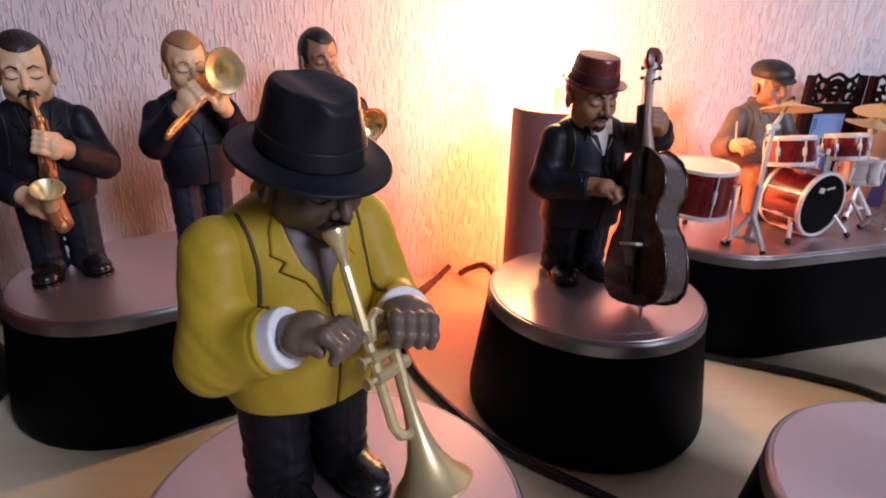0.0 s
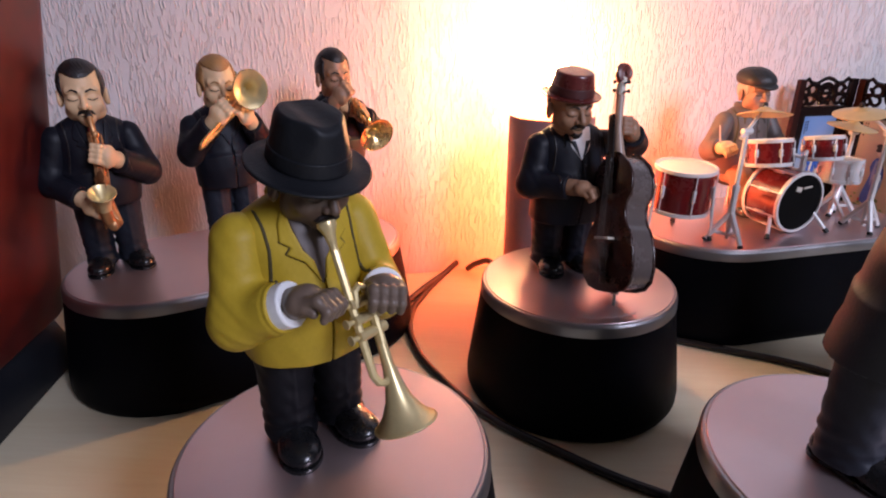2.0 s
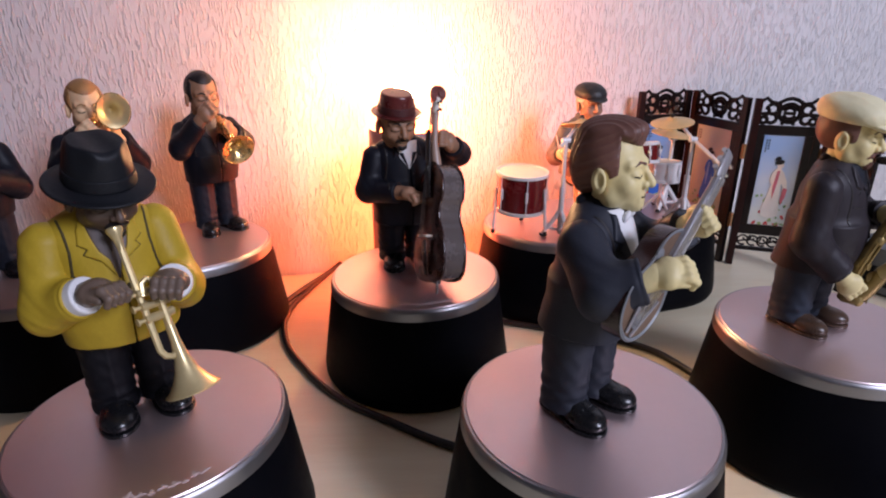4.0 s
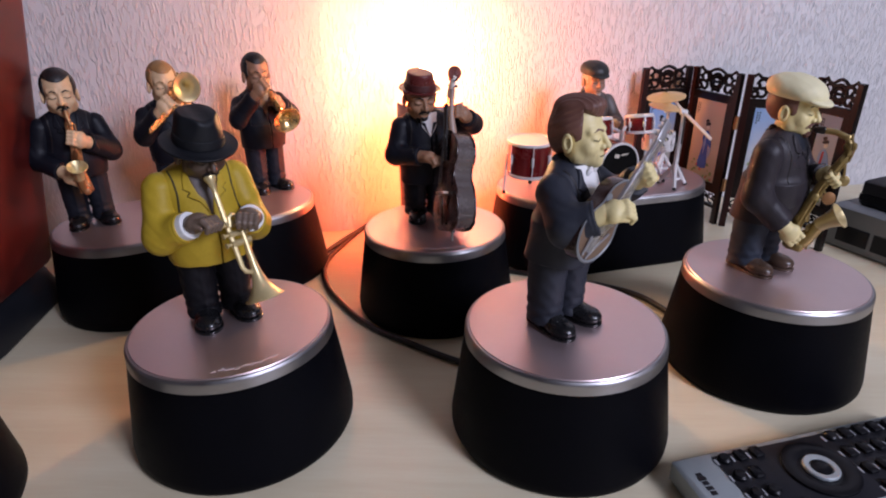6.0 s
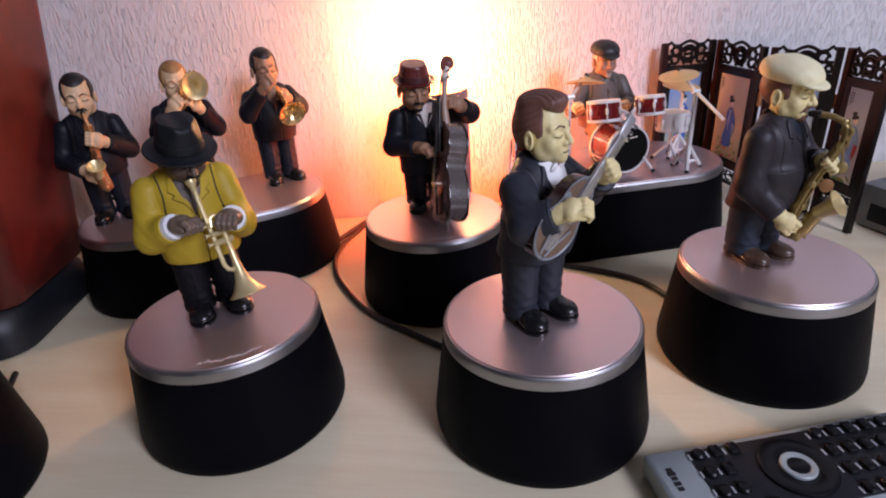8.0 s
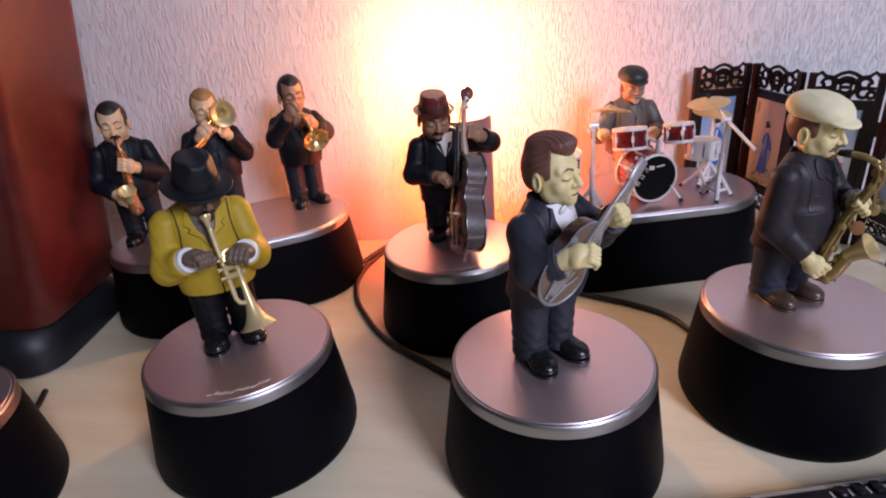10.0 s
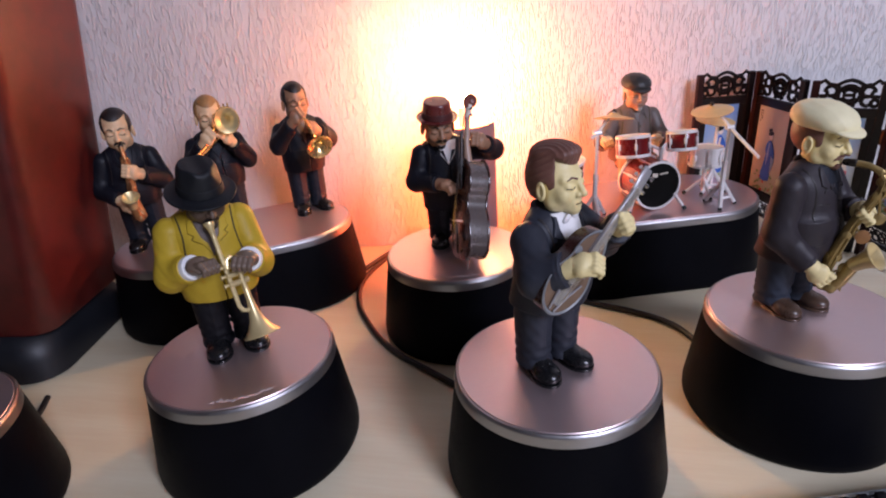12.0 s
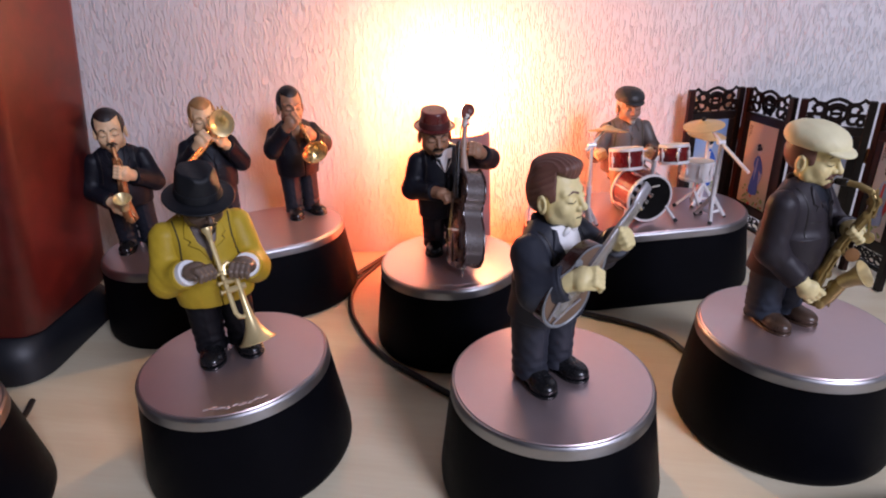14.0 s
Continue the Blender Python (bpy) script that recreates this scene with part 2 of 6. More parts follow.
class Build:
    """Gathers solids of several materials into one mesh."""

    def __init__(self):
        self.bm = bmesh.new()
        self.mats = []
        self.m = Matrix.Identity(4)

    def slot(self, material):
        if material not in self.mats:
            self.mats.append(material)
        return self.mats.index(material)

    def loft(self, rings, material, caps=True, closed=False):
        k = self.slot(material)
        vr = [[self.bm.verts.new(self.m @ Vector(p)) for p in r] for r in rings]
        pairs = list(zip(vr, vr[1:])) + ([(vr[-1], vr[0])] if closed else [])
        for a, b in pairs:
            for i in range(len(a)):
                j = (i + 1) % len(a)
                f = self.bm.faces.new((a[i], a[j], b[j], b[i]))
                f.material_index = k
        if caps and not closed:
            for r, flip in ((vr[0], True), (vr[-1], False)):
                f = self.bm.faces.new(r[::-1] if flip else r)
                f.material_index = k
        return self

    def ell(self, c, r, material, rot=(0, 0, 0), seg=16, rings=10, keep=None, wave=None):
        """An ellipsoid; keep(p) with p on the unit ball leaves only a part of it as a shell."""
        k = self.slot(material)
        e = Euler([radians(a) for a in rot]).to_matrix()
        unit = []
        for i in range(rings + 1):
            ph = math.pi * i / rings
            unit.append([Vector((math.sin(ph) * math.cos(2 * math.pi * j / seg), math.sin(ph) * math.sin(2 * math.pi * j / seg), math.cos(ph)))
                         for j in range(seg)])
        full = [[p * (wave(p) if wave else 1) for p in row] for row in unit]
        grid = []
        for i, row in enumerate(full):
            if i in (0, rings):
                v = self.bm.verts.new(self.m @ (Vector(c) + e @ Vector([row[0][q] * r[q] for q in range(3)])))
                grid.append([v] * seg)
            else:
                grid.append([self.bm.verts.new(self.m @ (Vector(c) + e @ Vector([p[q] * r[q] for q in range(3)]))) for p in row])
        for i in range(rings):
            for j in range(seg):
                j2 = (j + 1) % seg
                mid = (unit[i][j] + unit[i + 1][j2]) / 2
                if keep and not keep(mid):
                    continue
                vs = []
                for v in (grid[i][j], grid[i + 1][j], grid[i + 1][j2], grid[i][j2]):
                    if v not in vs:
                        vs.append(v)
                if len(vs) > 2:
                    self.bm.faces.new(vs).material_index = k
        return self

    def tube(self, pts, radii, material, seg=10, flat=1.0, round_ends=False):
        """A tube along points; radii is one number or one for each point."""
        pts = [Vector(p) for p in pts]
        if not isinstance(radii, (list, tuple)):
            radii = [radii] * len(pts)
        if round_ends:
            d0, d1 = (pts[0] - pts[1]).normalized(), (pts[-1] - pts[-2]).normalized()
            pts = [pts[0] + d0 * radii[0] * 0.75, pts[0] + d0 * radii[0] * 0.45] + pts + [pts[-1] + d1 * radii[-1] * 0.45, pts[-1] + d1 * radii[-1] * 0.75]
            radii = [radii[0] * 0.35, radii[0] * 0.8] + list(radii) + [radii[-1] * 0.8, radii[-1] * 0.35]
        rings, u = [], None
        for i, p in enumerate(pts):
            a, b = pts[max(i - 1, 0)], pts[min(i + 1, len(pts) - 1)]
            d = (b - a).normalized()
            if u is None:
                u = d.orthogonal().normalized()
                side = Vector((1, 0, 0)) - d * d.x
                if side.length > 0.2:
                    u = side.normalized()
            u = (u - d * u.dot(d)).normalized()
            v = d.cross(u)
            rings.append(ring_of(p, u, v, radii[i], radii[i] * flat, seg))
        return self.loft(rings, material)

    def lathe(self, profile, material, at=(0, 0, 0), axis=(0, 0, 1), seg=24, caps=True):
        """Profile of (radius, height) turned round an axis."""
        ax = Vector(axis).normalized()
        u = ax.orthogonal().normalized()
        v = ax.cross(u)
        return self.loft([ring_of(Vector(at) + ax * h, u, v, max(r, 1e-5), max(r, 1e-5), seg) for r, h in profile], material, caps)

    def torus(self, c, axis, R, r, material, seg=24, sub=6):
        ax = Vector(axis).normalized()
        u = ax.orthogonal().normalized()
        v = ax.cross(u)
        rings = []
        for i in range(seg):
            th = 2 * math.pi * i / seg
            o = u * math.cos(th) + v * math.sin(th)
            rings.append(ring_of(Vector(c) + o * R, o, ax, r, r, sub))
        return self.loft(rings, material, closed=True)

    def prism(self, outline, z0, z1, material, bevel=0.0):
        """An outline in the xy plane raised from z0 to z1, with the upper rim rounded."""
        rings = [[Vector((x, y, z0)) for x, y in outline]]
        if bevel:
            n = len(outline)
            cx, cy = sum(p[0] for p in outline) / n, sum(p[1] for p in outline) / n

            def inset(d, z):
                out = []
                for i in range(n):
                    a, b = Vector(outline[i - 1]), Vector(outline[(i + 1) % n])
                    t = (b - a).normalized()
                    nn = Vector((t.y, -t.x))
                    out.append(Vector((outline[i][0] - nn.x * d, outline[i][1] - nn.y * d, z)))
                return out
            for q in range(4):
                an = math.pi / 2 * q / 3
                rings.append(inset(bevel * (1 - math.cos(an)), z1 - bevel + bevel * math.sin(an)))
        else:
            rings.append([Vector((x, y, z1)) for x, y in outline])
        return self.loft(rings, material)

    def box(self, c, size, material, rot=(0, 0, 0), bevel=0.0):
        e = Euler([radians(a) for a in rot]).to_matrix()
        sx, sy, sz = [s / 2 for s in size]
        b = min(bevel, sx, sy, sz)
        lev = [(-sz, b), (-sz + b, 0), (sz - b, 0), (sz, b)] if b else [(-sz, 0), (sz, 0)]
        rings = []
        for z, ins in lev:
            x, y = sx - ins, sy - ins
            if b:
                q = b * 0.6
                pl = [(x - q, -y), (x, -y + q), (x, y - q), (x - q, y), (-x + q, y), (-x, y - q), (-x, -y + q), (-x + q, -y)]
            else:
                pl = [(x, -y), (x, y), (-x, y), (-x, -y)]
            rings.append([Vector(c) + e @ Vector((px, py, z)) for px, py in pl])
        return self.loft(rings, material)

    def mesh(self, name, angle=38):
        bmesh.ops.recalc_face_normals(self.bm, faces=self.bm.faces)
        me = bpy.data.meshes.new(name)
        self.bm.to_mesh(me)
        self.bm.free()
        for m in self.mats:
            me.materials.append(m)
        me.shade_smooth()
        me.set_sharp_from_angle(angle=radians(angle))
        return me

    def thing(self, name, m=None, label="", category="", group="", kind="", angle=38):
        ob = new(name, self.mesh(name, angle))
        if m is not None:
            ob.matrix_world = m
        return tagged(ob, label, category, group, kind)

    def part(self, name, parent, label="", angle=38):
        ob = new(name, self.mesh(name, angle))
        ob.parent = parent
        return tagged(ob, label)


def empty(name, m, label, category, group=""):
    ob = new(name)
    ob.empty_display_size = 0.01
    ob.matrix_world = m
    return tagged(ob, label, category, group)


def stadium(half, r, seg=18):
    out = []
    for s, a0 in ((1, -90), (-1, 90)):
        for i in range(seg + 1):
            a = radians(a0 + 180 * i / seg)
            out.append((s * half + r * math.cos(a), r * math.sin(a)))
    if half < 1e-6:
        out = [(r * math.cos(2 * math.pi * i / 72), r * math.sin(2 * math.pi * i / 72)) for i in range(72)]
    return out


# ---- room ----
CORNER = Vector((-0.045, 0.530))
LEFT_DIR = Vector((-math.cos(radians(8)), -math.sin(radians(8))))
RIGHT_DIR = Vector((math.cos(radians(14.5)), math.sin(radians(14.5))))
L_END = CORNER + LEFT_DIR * 1.5
R_END = CORNER + RIGHT_DIR * 1.62
Z_LO, Z_HI = -0.74, 1.75


def wall(name, a, b, material, label, thick=0.08, z0=Z_LO, z1=Z_HI, cut=None):
    """A wall from a to b, its thickness to the left of that way; cut: a window (from, to, sill, head) along it."""
    a, b = Vector(a), Vector(b)
    d = (b - a).normalized()
    n = Vector((-d.y, d.x)) * thick
    build = Build()
    length = (b - a).length

    def slab(s0, s1, h0, h1):
        p, q = a + d * s0, a + d * s1
        base = [p, q, q + n, p + n]
        build.loft([[Vector((v.x, v.y, h)) for v in base] for h in (h0, h1)], material)
    if cut:
        s0, s1, h0, h1 = cut
        slab(0, s0, z0, z1)
        slab(s1, length, z0, z1)
        slab(s0, s1, z0, h0)
        slab(s0, s1, h1, z1)
    else:
        slab(0, length, z0, z1)
    return build.thing(name, None, label, "wall", kind="structure", angle=20)


wall("wall_north_east", R_END, CORNER, M_WALL, "white embossed wallpaper wall lit by a lamp", thick=-0.08)
wall("wall_north_west", CORNER, L_END, M_WALL, "white wallpaper wall with upright embossed ridges", thick=-0.08)
wall("wall_west", L_END, (L_END.x, -2.2), M_PLASTER, "plain plaster wall", thick=-0.08)
wall("wall_south", (L_END.x, -2.2), (R_END.x, -2.2), M_PLASTER, "plain plaster wall", thick=-0.08)
wall("wall_east", (R_END.x, -2.2), R_END, M_PLASTER, "plain plaster wall with a window opening", thick=-0.08, cut=(0.65, 1.55, 0.80, 1.70))
_b = Build()
_b.loft([[Vector((x, y, z)) for x, y in ((L_END.x - 0.1, -2.3), (R_END.x + 0.1, -2.3), (R_END.x + 0.1, 1.1), (L_END.x - 0.1, 1.1))] for z in (Z_LO - 0.06, Z_LO)], M_FLOOR)
_b.thing("floor", None, "brown wooden floor below the table", "floor", kind="structure")
_b = Build()
_b.loft([[Vector((x, y, z)) for x, y in ((L_END.x - 0.1, -2.3), (R_END.x + 0.1, -2.3), (R_END.x + 0.1, 1.1), (L_END.x - 0.1, 1.1))] for z in (Z_HI, Z_HI + 0.06)], M_PLASTER)
_b.thing("ceiling", None, "plain plaster ceiling", "ceiling", kind="structure")

# table along the wall, its back edge following the wall
_table = empty("table", pose(0, 0, 0), "long birch veneer table top against the wall", "table")
_b = Build()
_out = [(-1.05, -0.62), (1.25, -0.62), (1.25, (CORNER + RIGHT_DIR * 1.32).y - 0.004), (CORNER.x, CORNER.y - 0.003), (-1.05, (CORNER + LEFT_DIR * 1.0).y - 0.005)]
_b.prism(_out, -0.028, 0.0, M_TABLE, bevel=0.002)
_b.part("table_top", _table)
for _x, _y in ((-0.98, -0.55), (1.18, -0.55), (-0.98, 0.30), (1.18, 0.75)):
    _b = Build()
    _b.box((_x, _y, (-0.028 + Z_LO) / 2), (0.05, 0.05, -0.028 - Z_LO), M_TABLE, bevel=0.003)
    _b.part("leg", _table)

# ---- pedestals ----
TOP = 0.0825


def pedestal(place, turn, half, label, category="pedestal", group="round pedestals of the band", script=-90):
    ob = empty("pedestal", pose(place[0], place[1], 0, 0, 0, turn), label, category, group)
    b = Build()
    rings = []
    for z, r in ((0.0, 0.0728), (0.0012, 0.0750), (0.0045, 0.0766), (0.010, 0.0767), (0.040, 0.0725), (0.070, 0.0682), (0.0735, 0.0675)):
        rings.append([Vector((x, y, z)) for x, y in stadium(half, r)])
    b.loft(rings, M_BLACK)
    b.part("body", ob, "matt black tapered body")
    b = Build()
    rings = []
    for z, r in ((0.0732, 0.0672), (0.0736, 0.0680), (0.0795, 0.0676), (0.0808, 0.0672), (0.0818, 0.0662), (0.0818, 0.0655)):
        rings.append([Vector((x, y, z)) for x, y in stadium(half, r)])
    b.loft(rings, M_RING)
    b.part("rim", ob, "bright brushed metal rim")
    b = Build()
    rings = []
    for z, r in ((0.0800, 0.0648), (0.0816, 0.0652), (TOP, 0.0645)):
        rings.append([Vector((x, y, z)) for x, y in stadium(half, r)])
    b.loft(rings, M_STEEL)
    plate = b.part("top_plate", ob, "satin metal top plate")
    if script is not None:
        b = Build()
        for i in range(9):
            a = radians(script + (i - 4) * 4.6)
            w = 0.0030 + 0.0012 * ((i * 7) % 3)
            q = 0.0575 - 0.0008 * ((i * 5) % 3)
            x, y = q * math.cos(a), q * math.sin(a)
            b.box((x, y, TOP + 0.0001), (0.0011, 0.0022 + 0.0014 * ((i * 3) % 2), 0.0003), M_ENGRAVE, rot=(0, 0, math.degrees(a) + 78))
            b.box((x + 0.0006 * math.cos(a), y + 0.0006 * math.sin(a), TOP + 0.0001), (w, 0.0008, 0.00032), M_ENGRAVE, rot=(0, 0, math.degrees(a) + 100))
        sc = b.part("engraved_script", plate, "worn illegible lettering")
    return ob


P_BASS, P_GUITAR, P_TRUMPET, P_SAX = (0.0932, 0.3435), (0.1902, 0.1668), (-0.0372, 0.1625), (0.3682, 0.2476)
P_HORN, P_DRUM, P_EMPTY = (-0.1617, 0.3821), (0.2820, 0.4870), (-0.226, 0.058)
pedestal(P_BASS, 0, 0, "round black pedestal with satin metal top, lit by the lamp", script=-80)
pedestal(P_GUITAR, 0, 0, "round black pedestal with satin metal top under the guitarist", script=None)
pedestal(P_TRUMPET, 0, 0, "round black pedestal with satin metal top and worn lettering", script=-62)
pedestal(P_SAX, 0, 0, "round black pedestal with satin metal top beside the remote control", script=None)
pedestal(P_EMPTY, 0, 0, "round black pedestal beside the red cabinet", script=None)
pedestal(P_HORN, 33.8, 0.060, "long oval black pedestal with satin metal top for three players", script=None)
pedestal(P_DRUM, 17.1, 0.058, "long oval black pedestal with satin metal top under the drum kit", script=None)

# ---- lamp behind the double bass ----
_lamp = empty("table_lamp", pose(LAMP_XY[0], LAMP_XY[1], 0), "lit cylindrical lamp with a pink shield, open at the top", "lamp")
_b = Build()
_b.lathe([(0.030, 0.0), (0.034, 0.002), (0.034, 0.008), (0.012, 0.011), (0.008, 0.10), (0.0035, 0.15), (0.0035, 0.192), (0.0, 0.1945)], M_IVORY)
_b.part("base", _lamp)
_b = Build()
_b.lathe([(0.027, 0.012), (0.0285, 0.012), (0.0285, 0.1760), (0.027, 0.1760)], M_SHADE, seg=48, caps=False)
_b.part("glass", _lamp, "glowing orange glass cylinder")
_b = Build()
_b.lathe([(0.004, 0.194), (0.006, 0.201), (0.0095, 0.210), (0.0125, 0.222), (0.0115, 0.233), (0.0065, 0.2402), (0.0008, 0.2415)], M_BULB, seg=24)
_b.part("bulb", _lamp, "glowing bulb")
_b = Build()
_rings = []
for _r, _z in ((0.0355, 0.008), (0.0372, 0.008), (0.0374, 0.030), (0.0374, 0.174), (0.0366, 0.1765), (0.0356, 0.175), (0.0355, 0.008)):
    _rings.append((_r, _z))
_cols = []
for _i in range(37):
    _a = radians(-90 - 78 + 156 * _i / 36)
    _cols.append([Vector((_r * math.cos(_a), _r * math.sin(_a), _z)) for _r, _z in _rings])
_b.loft(_cols, M_MAUVE)
_b.part("shield", _lamp, "mauve curved shield with a rolled top edge")


# ---- figurines ----
def frame_to(p0, p1, face):
    """A pose at p0 whose x runs to p1 and whose z points as near to face as it can."""
    x = (Vector(p1) - Vector(p0)).normalized()
    z = (Vector(face) - x * Vector(face).dot(x)).normalized()
    y = z.cross(x)
    m = Matrix.Identity(4)
    for i in range(3):
        m[i][0], m[i][1], m[i][2], m[i][3] = x[i], y[i], z[i], p0[i]
    return m


class Solid:
    """A soft form given by its distance function, with the box that holds it."""

    def __init__(self, fn, lo, hi):
        self.fn, self.lo, self.hi = fn, np.array(lo, float), np.array(hi, float)


def ell(c, r, rot=None):
    c, r = np.array(c, float), np.array(r, float)
    e = np.array(Euler([radians(a) for a in rot]).to_matrix()) if rot else None
    far = r if e is None else np.full(3, r.max())

    def fn(p):
        q = p - c
        if e is not None:
            q = q @ e
        k0 = np.sqrt(((q / r) ** 2).sum(-1))
        k1 = np.sqrt(((q / r ** 2) ** 2).sum(-1)) + 1e-9
        return k0 * (k0 - 1) / k1
    return Solid(fn, c - far, c + far)


def ball(c, r):
    return ell(c, (r, r, r))


def cone(a, b, ra, rb=None):
    a, b = np.array(a, float), np.array(b, float)
    rb = ra if rb is None else rb
    ab = b - a
    n = ab @ ab + 1e-12

    def fn(p):
        q = p - a
        t = np.clip((q @ ab) / n, 0, 1)
        return np.sqrt(((q - t[..., None] * ab) ** 2).sum(-1)) - (ra + (rb - ra) * t)
    m = max(ra, rb)
    return Solid(fn, np.minimum(a, b) - m, np.maximum(a, b) + m)


def drumform(z0, z1, rows, power=2.4):
    """An upright form of oval rings: rows of height, middle y, half width, half depth."""
    z, y, a, b = [np.array(c, float) for c in zip(*rows)]

    def fn(p):
        yy, aa, bb = np.interp(p[..., 2], z, y), np.interp(p[..., 2], z, a), np.interp(p[..., 2], z, b)
        u, v = np.abs(p[..., 0]) / aa, np.abs(p[..., 1] - yy) / bb
        d = ((u ** power + v ** power + 1e-12) ** (1 / power) - 1) * np.minimum(aa, bb)
        return np.maximum(d, np.maximum(z0 - p[..., 2], p[..., 2] - z1))
    return Solid(fn, (-a.max(), (y - b).min(), z0), (a.max(), (y + b).max(), z1))


def _smin(d, e, k):
    h = np.maximum(k - np.abs(d - e), 0) / k
    return np.minimum(d, e) - h * h * k * 0.25


def join(k, *s):
    def fn(p):
        d = s[0].fn(p)
        for t in s[1:]:
            d = _smin(d, t.fn(p), k)
        return d
    return Solid(fn, np.min([t.lo for t in s], 0), np.max([t.hi for t in s], 0))


def carve(k, s, *cuts):
    def fn(p):
        d = s.fn(p)
        for t in cuts:
            d = -_smin(-d, t.fn(p), k)
        return d
    return Solid(fn, s.lo, s.hi)


def keep(k, s, side):
    """The part of s where side(p) is below nothing."""
    return Solid(lambda p: -_smin(-s.fn(p), -side(p), k), s.lo, s.hi)


def ripple(s, amp, length, seed=0.0, stretch=(1, 1, 1)):
    """Uneven relief, as in moulded cloth."""
    w = 2 * math.pi / length

    def fn(p):
        x, y, z = p[..., 0] * stretch[0] * w, p[..., 1] * stretch[1] * w, p[..., 2] * stretch[2] * w
        n = np.sin(x + 1.3 * z + seed) * np.sin(y * 1.1 - 0.7 * z + 2 * seed) + 0.6 * np.sin(1.9 * z + 0.8 * x + 3 * seed) * np.sin(1.7 * x - 1.2 * y)
        return s.fn(p) + amp * n
    return Solid(fn, s.lo - amp * 2, s.hi + amp * 2)


def outline_d(p, pts):
    """Distance to a closed outline in x and z, negative inside."""
    x, z = p[..., 0], p[..., 2]
    d = np.full(x.shape, 1e9)
    inside = np.zeros(x.shape, bool)
    for (ax, az), (bx, bz) in zip(pts, pts[1:] + pts[:1]):
        ex, ez = bx - ax, bz - az
        t = np.clip(((x - ax) * ex + (z - az) * ez) / (ex * ex + ez * ez + 1e-14), 0, 1)
        d = np.minimum(d, (x - ax - t * ex) ** 2 + (z - az - t * ez) ** 2)
        if az != bz:
            inside ^= ((az > z) != (bz > z)) & (x < ax + (z - az) / (bz - az) * ex)
    return np.where(inside, -1, 1) * np.sqrt(d)


def line_d(p, pts):
    x, z = p[..., 0], p[..., 2]
    d = np.full(x.shape, 1e9)
    for (ax, az), (bx, bz) in zip(pts, pts[1:]):
        ex, ez = bx - ax, bz - az
        t = np.clip(((x - ax) * ex + (z - az) * ez) / (ex * ex + ez * ez + 1e-14), 0, 1)
        d = np.minimum(d, (x - ax - t * ex) ** 2 + (z - az - t * ez) ** 2)
    return np.sqrt(d)


def patch(base, pts, off, back=0.0, k=0.0006):
    """A piece of cloth or paint of a given outline lying on the front of a form, off its surface."""
    a = np.array(pts)
    s = Solid(lambda p: np.maximum(np.maximum(base.fn(p) - off, -base.fn(p) - 0.0016), p[..., 1] - back), (a[:, 0].min(), base.lo[1] - off, a[:, 1].min()), (a[:, 0].max(), back, a[:, 1].max()))
    return keep(k, s, lambda p: outline_d(p, pts))


def stroke(base, pts, width, off, back=0.0):
    a = np.array(pts)
    s = Solid(lambda p: np.maximum(np.maximum(base.fn(p) - off, -base.fn(p) - 0.0010), p[..., 1] - back), (a[:, 0].min() - width, base.lo[1] - off, a[:, 1].min() - width), (a[:, 0].max() + width, back, a[:, 1].max() + width))
    return keep(0.0002, s, lambda p: line_d(p, pts) - width)


def mirrored(pts):
    return [(-x, z) for x, z in pts]


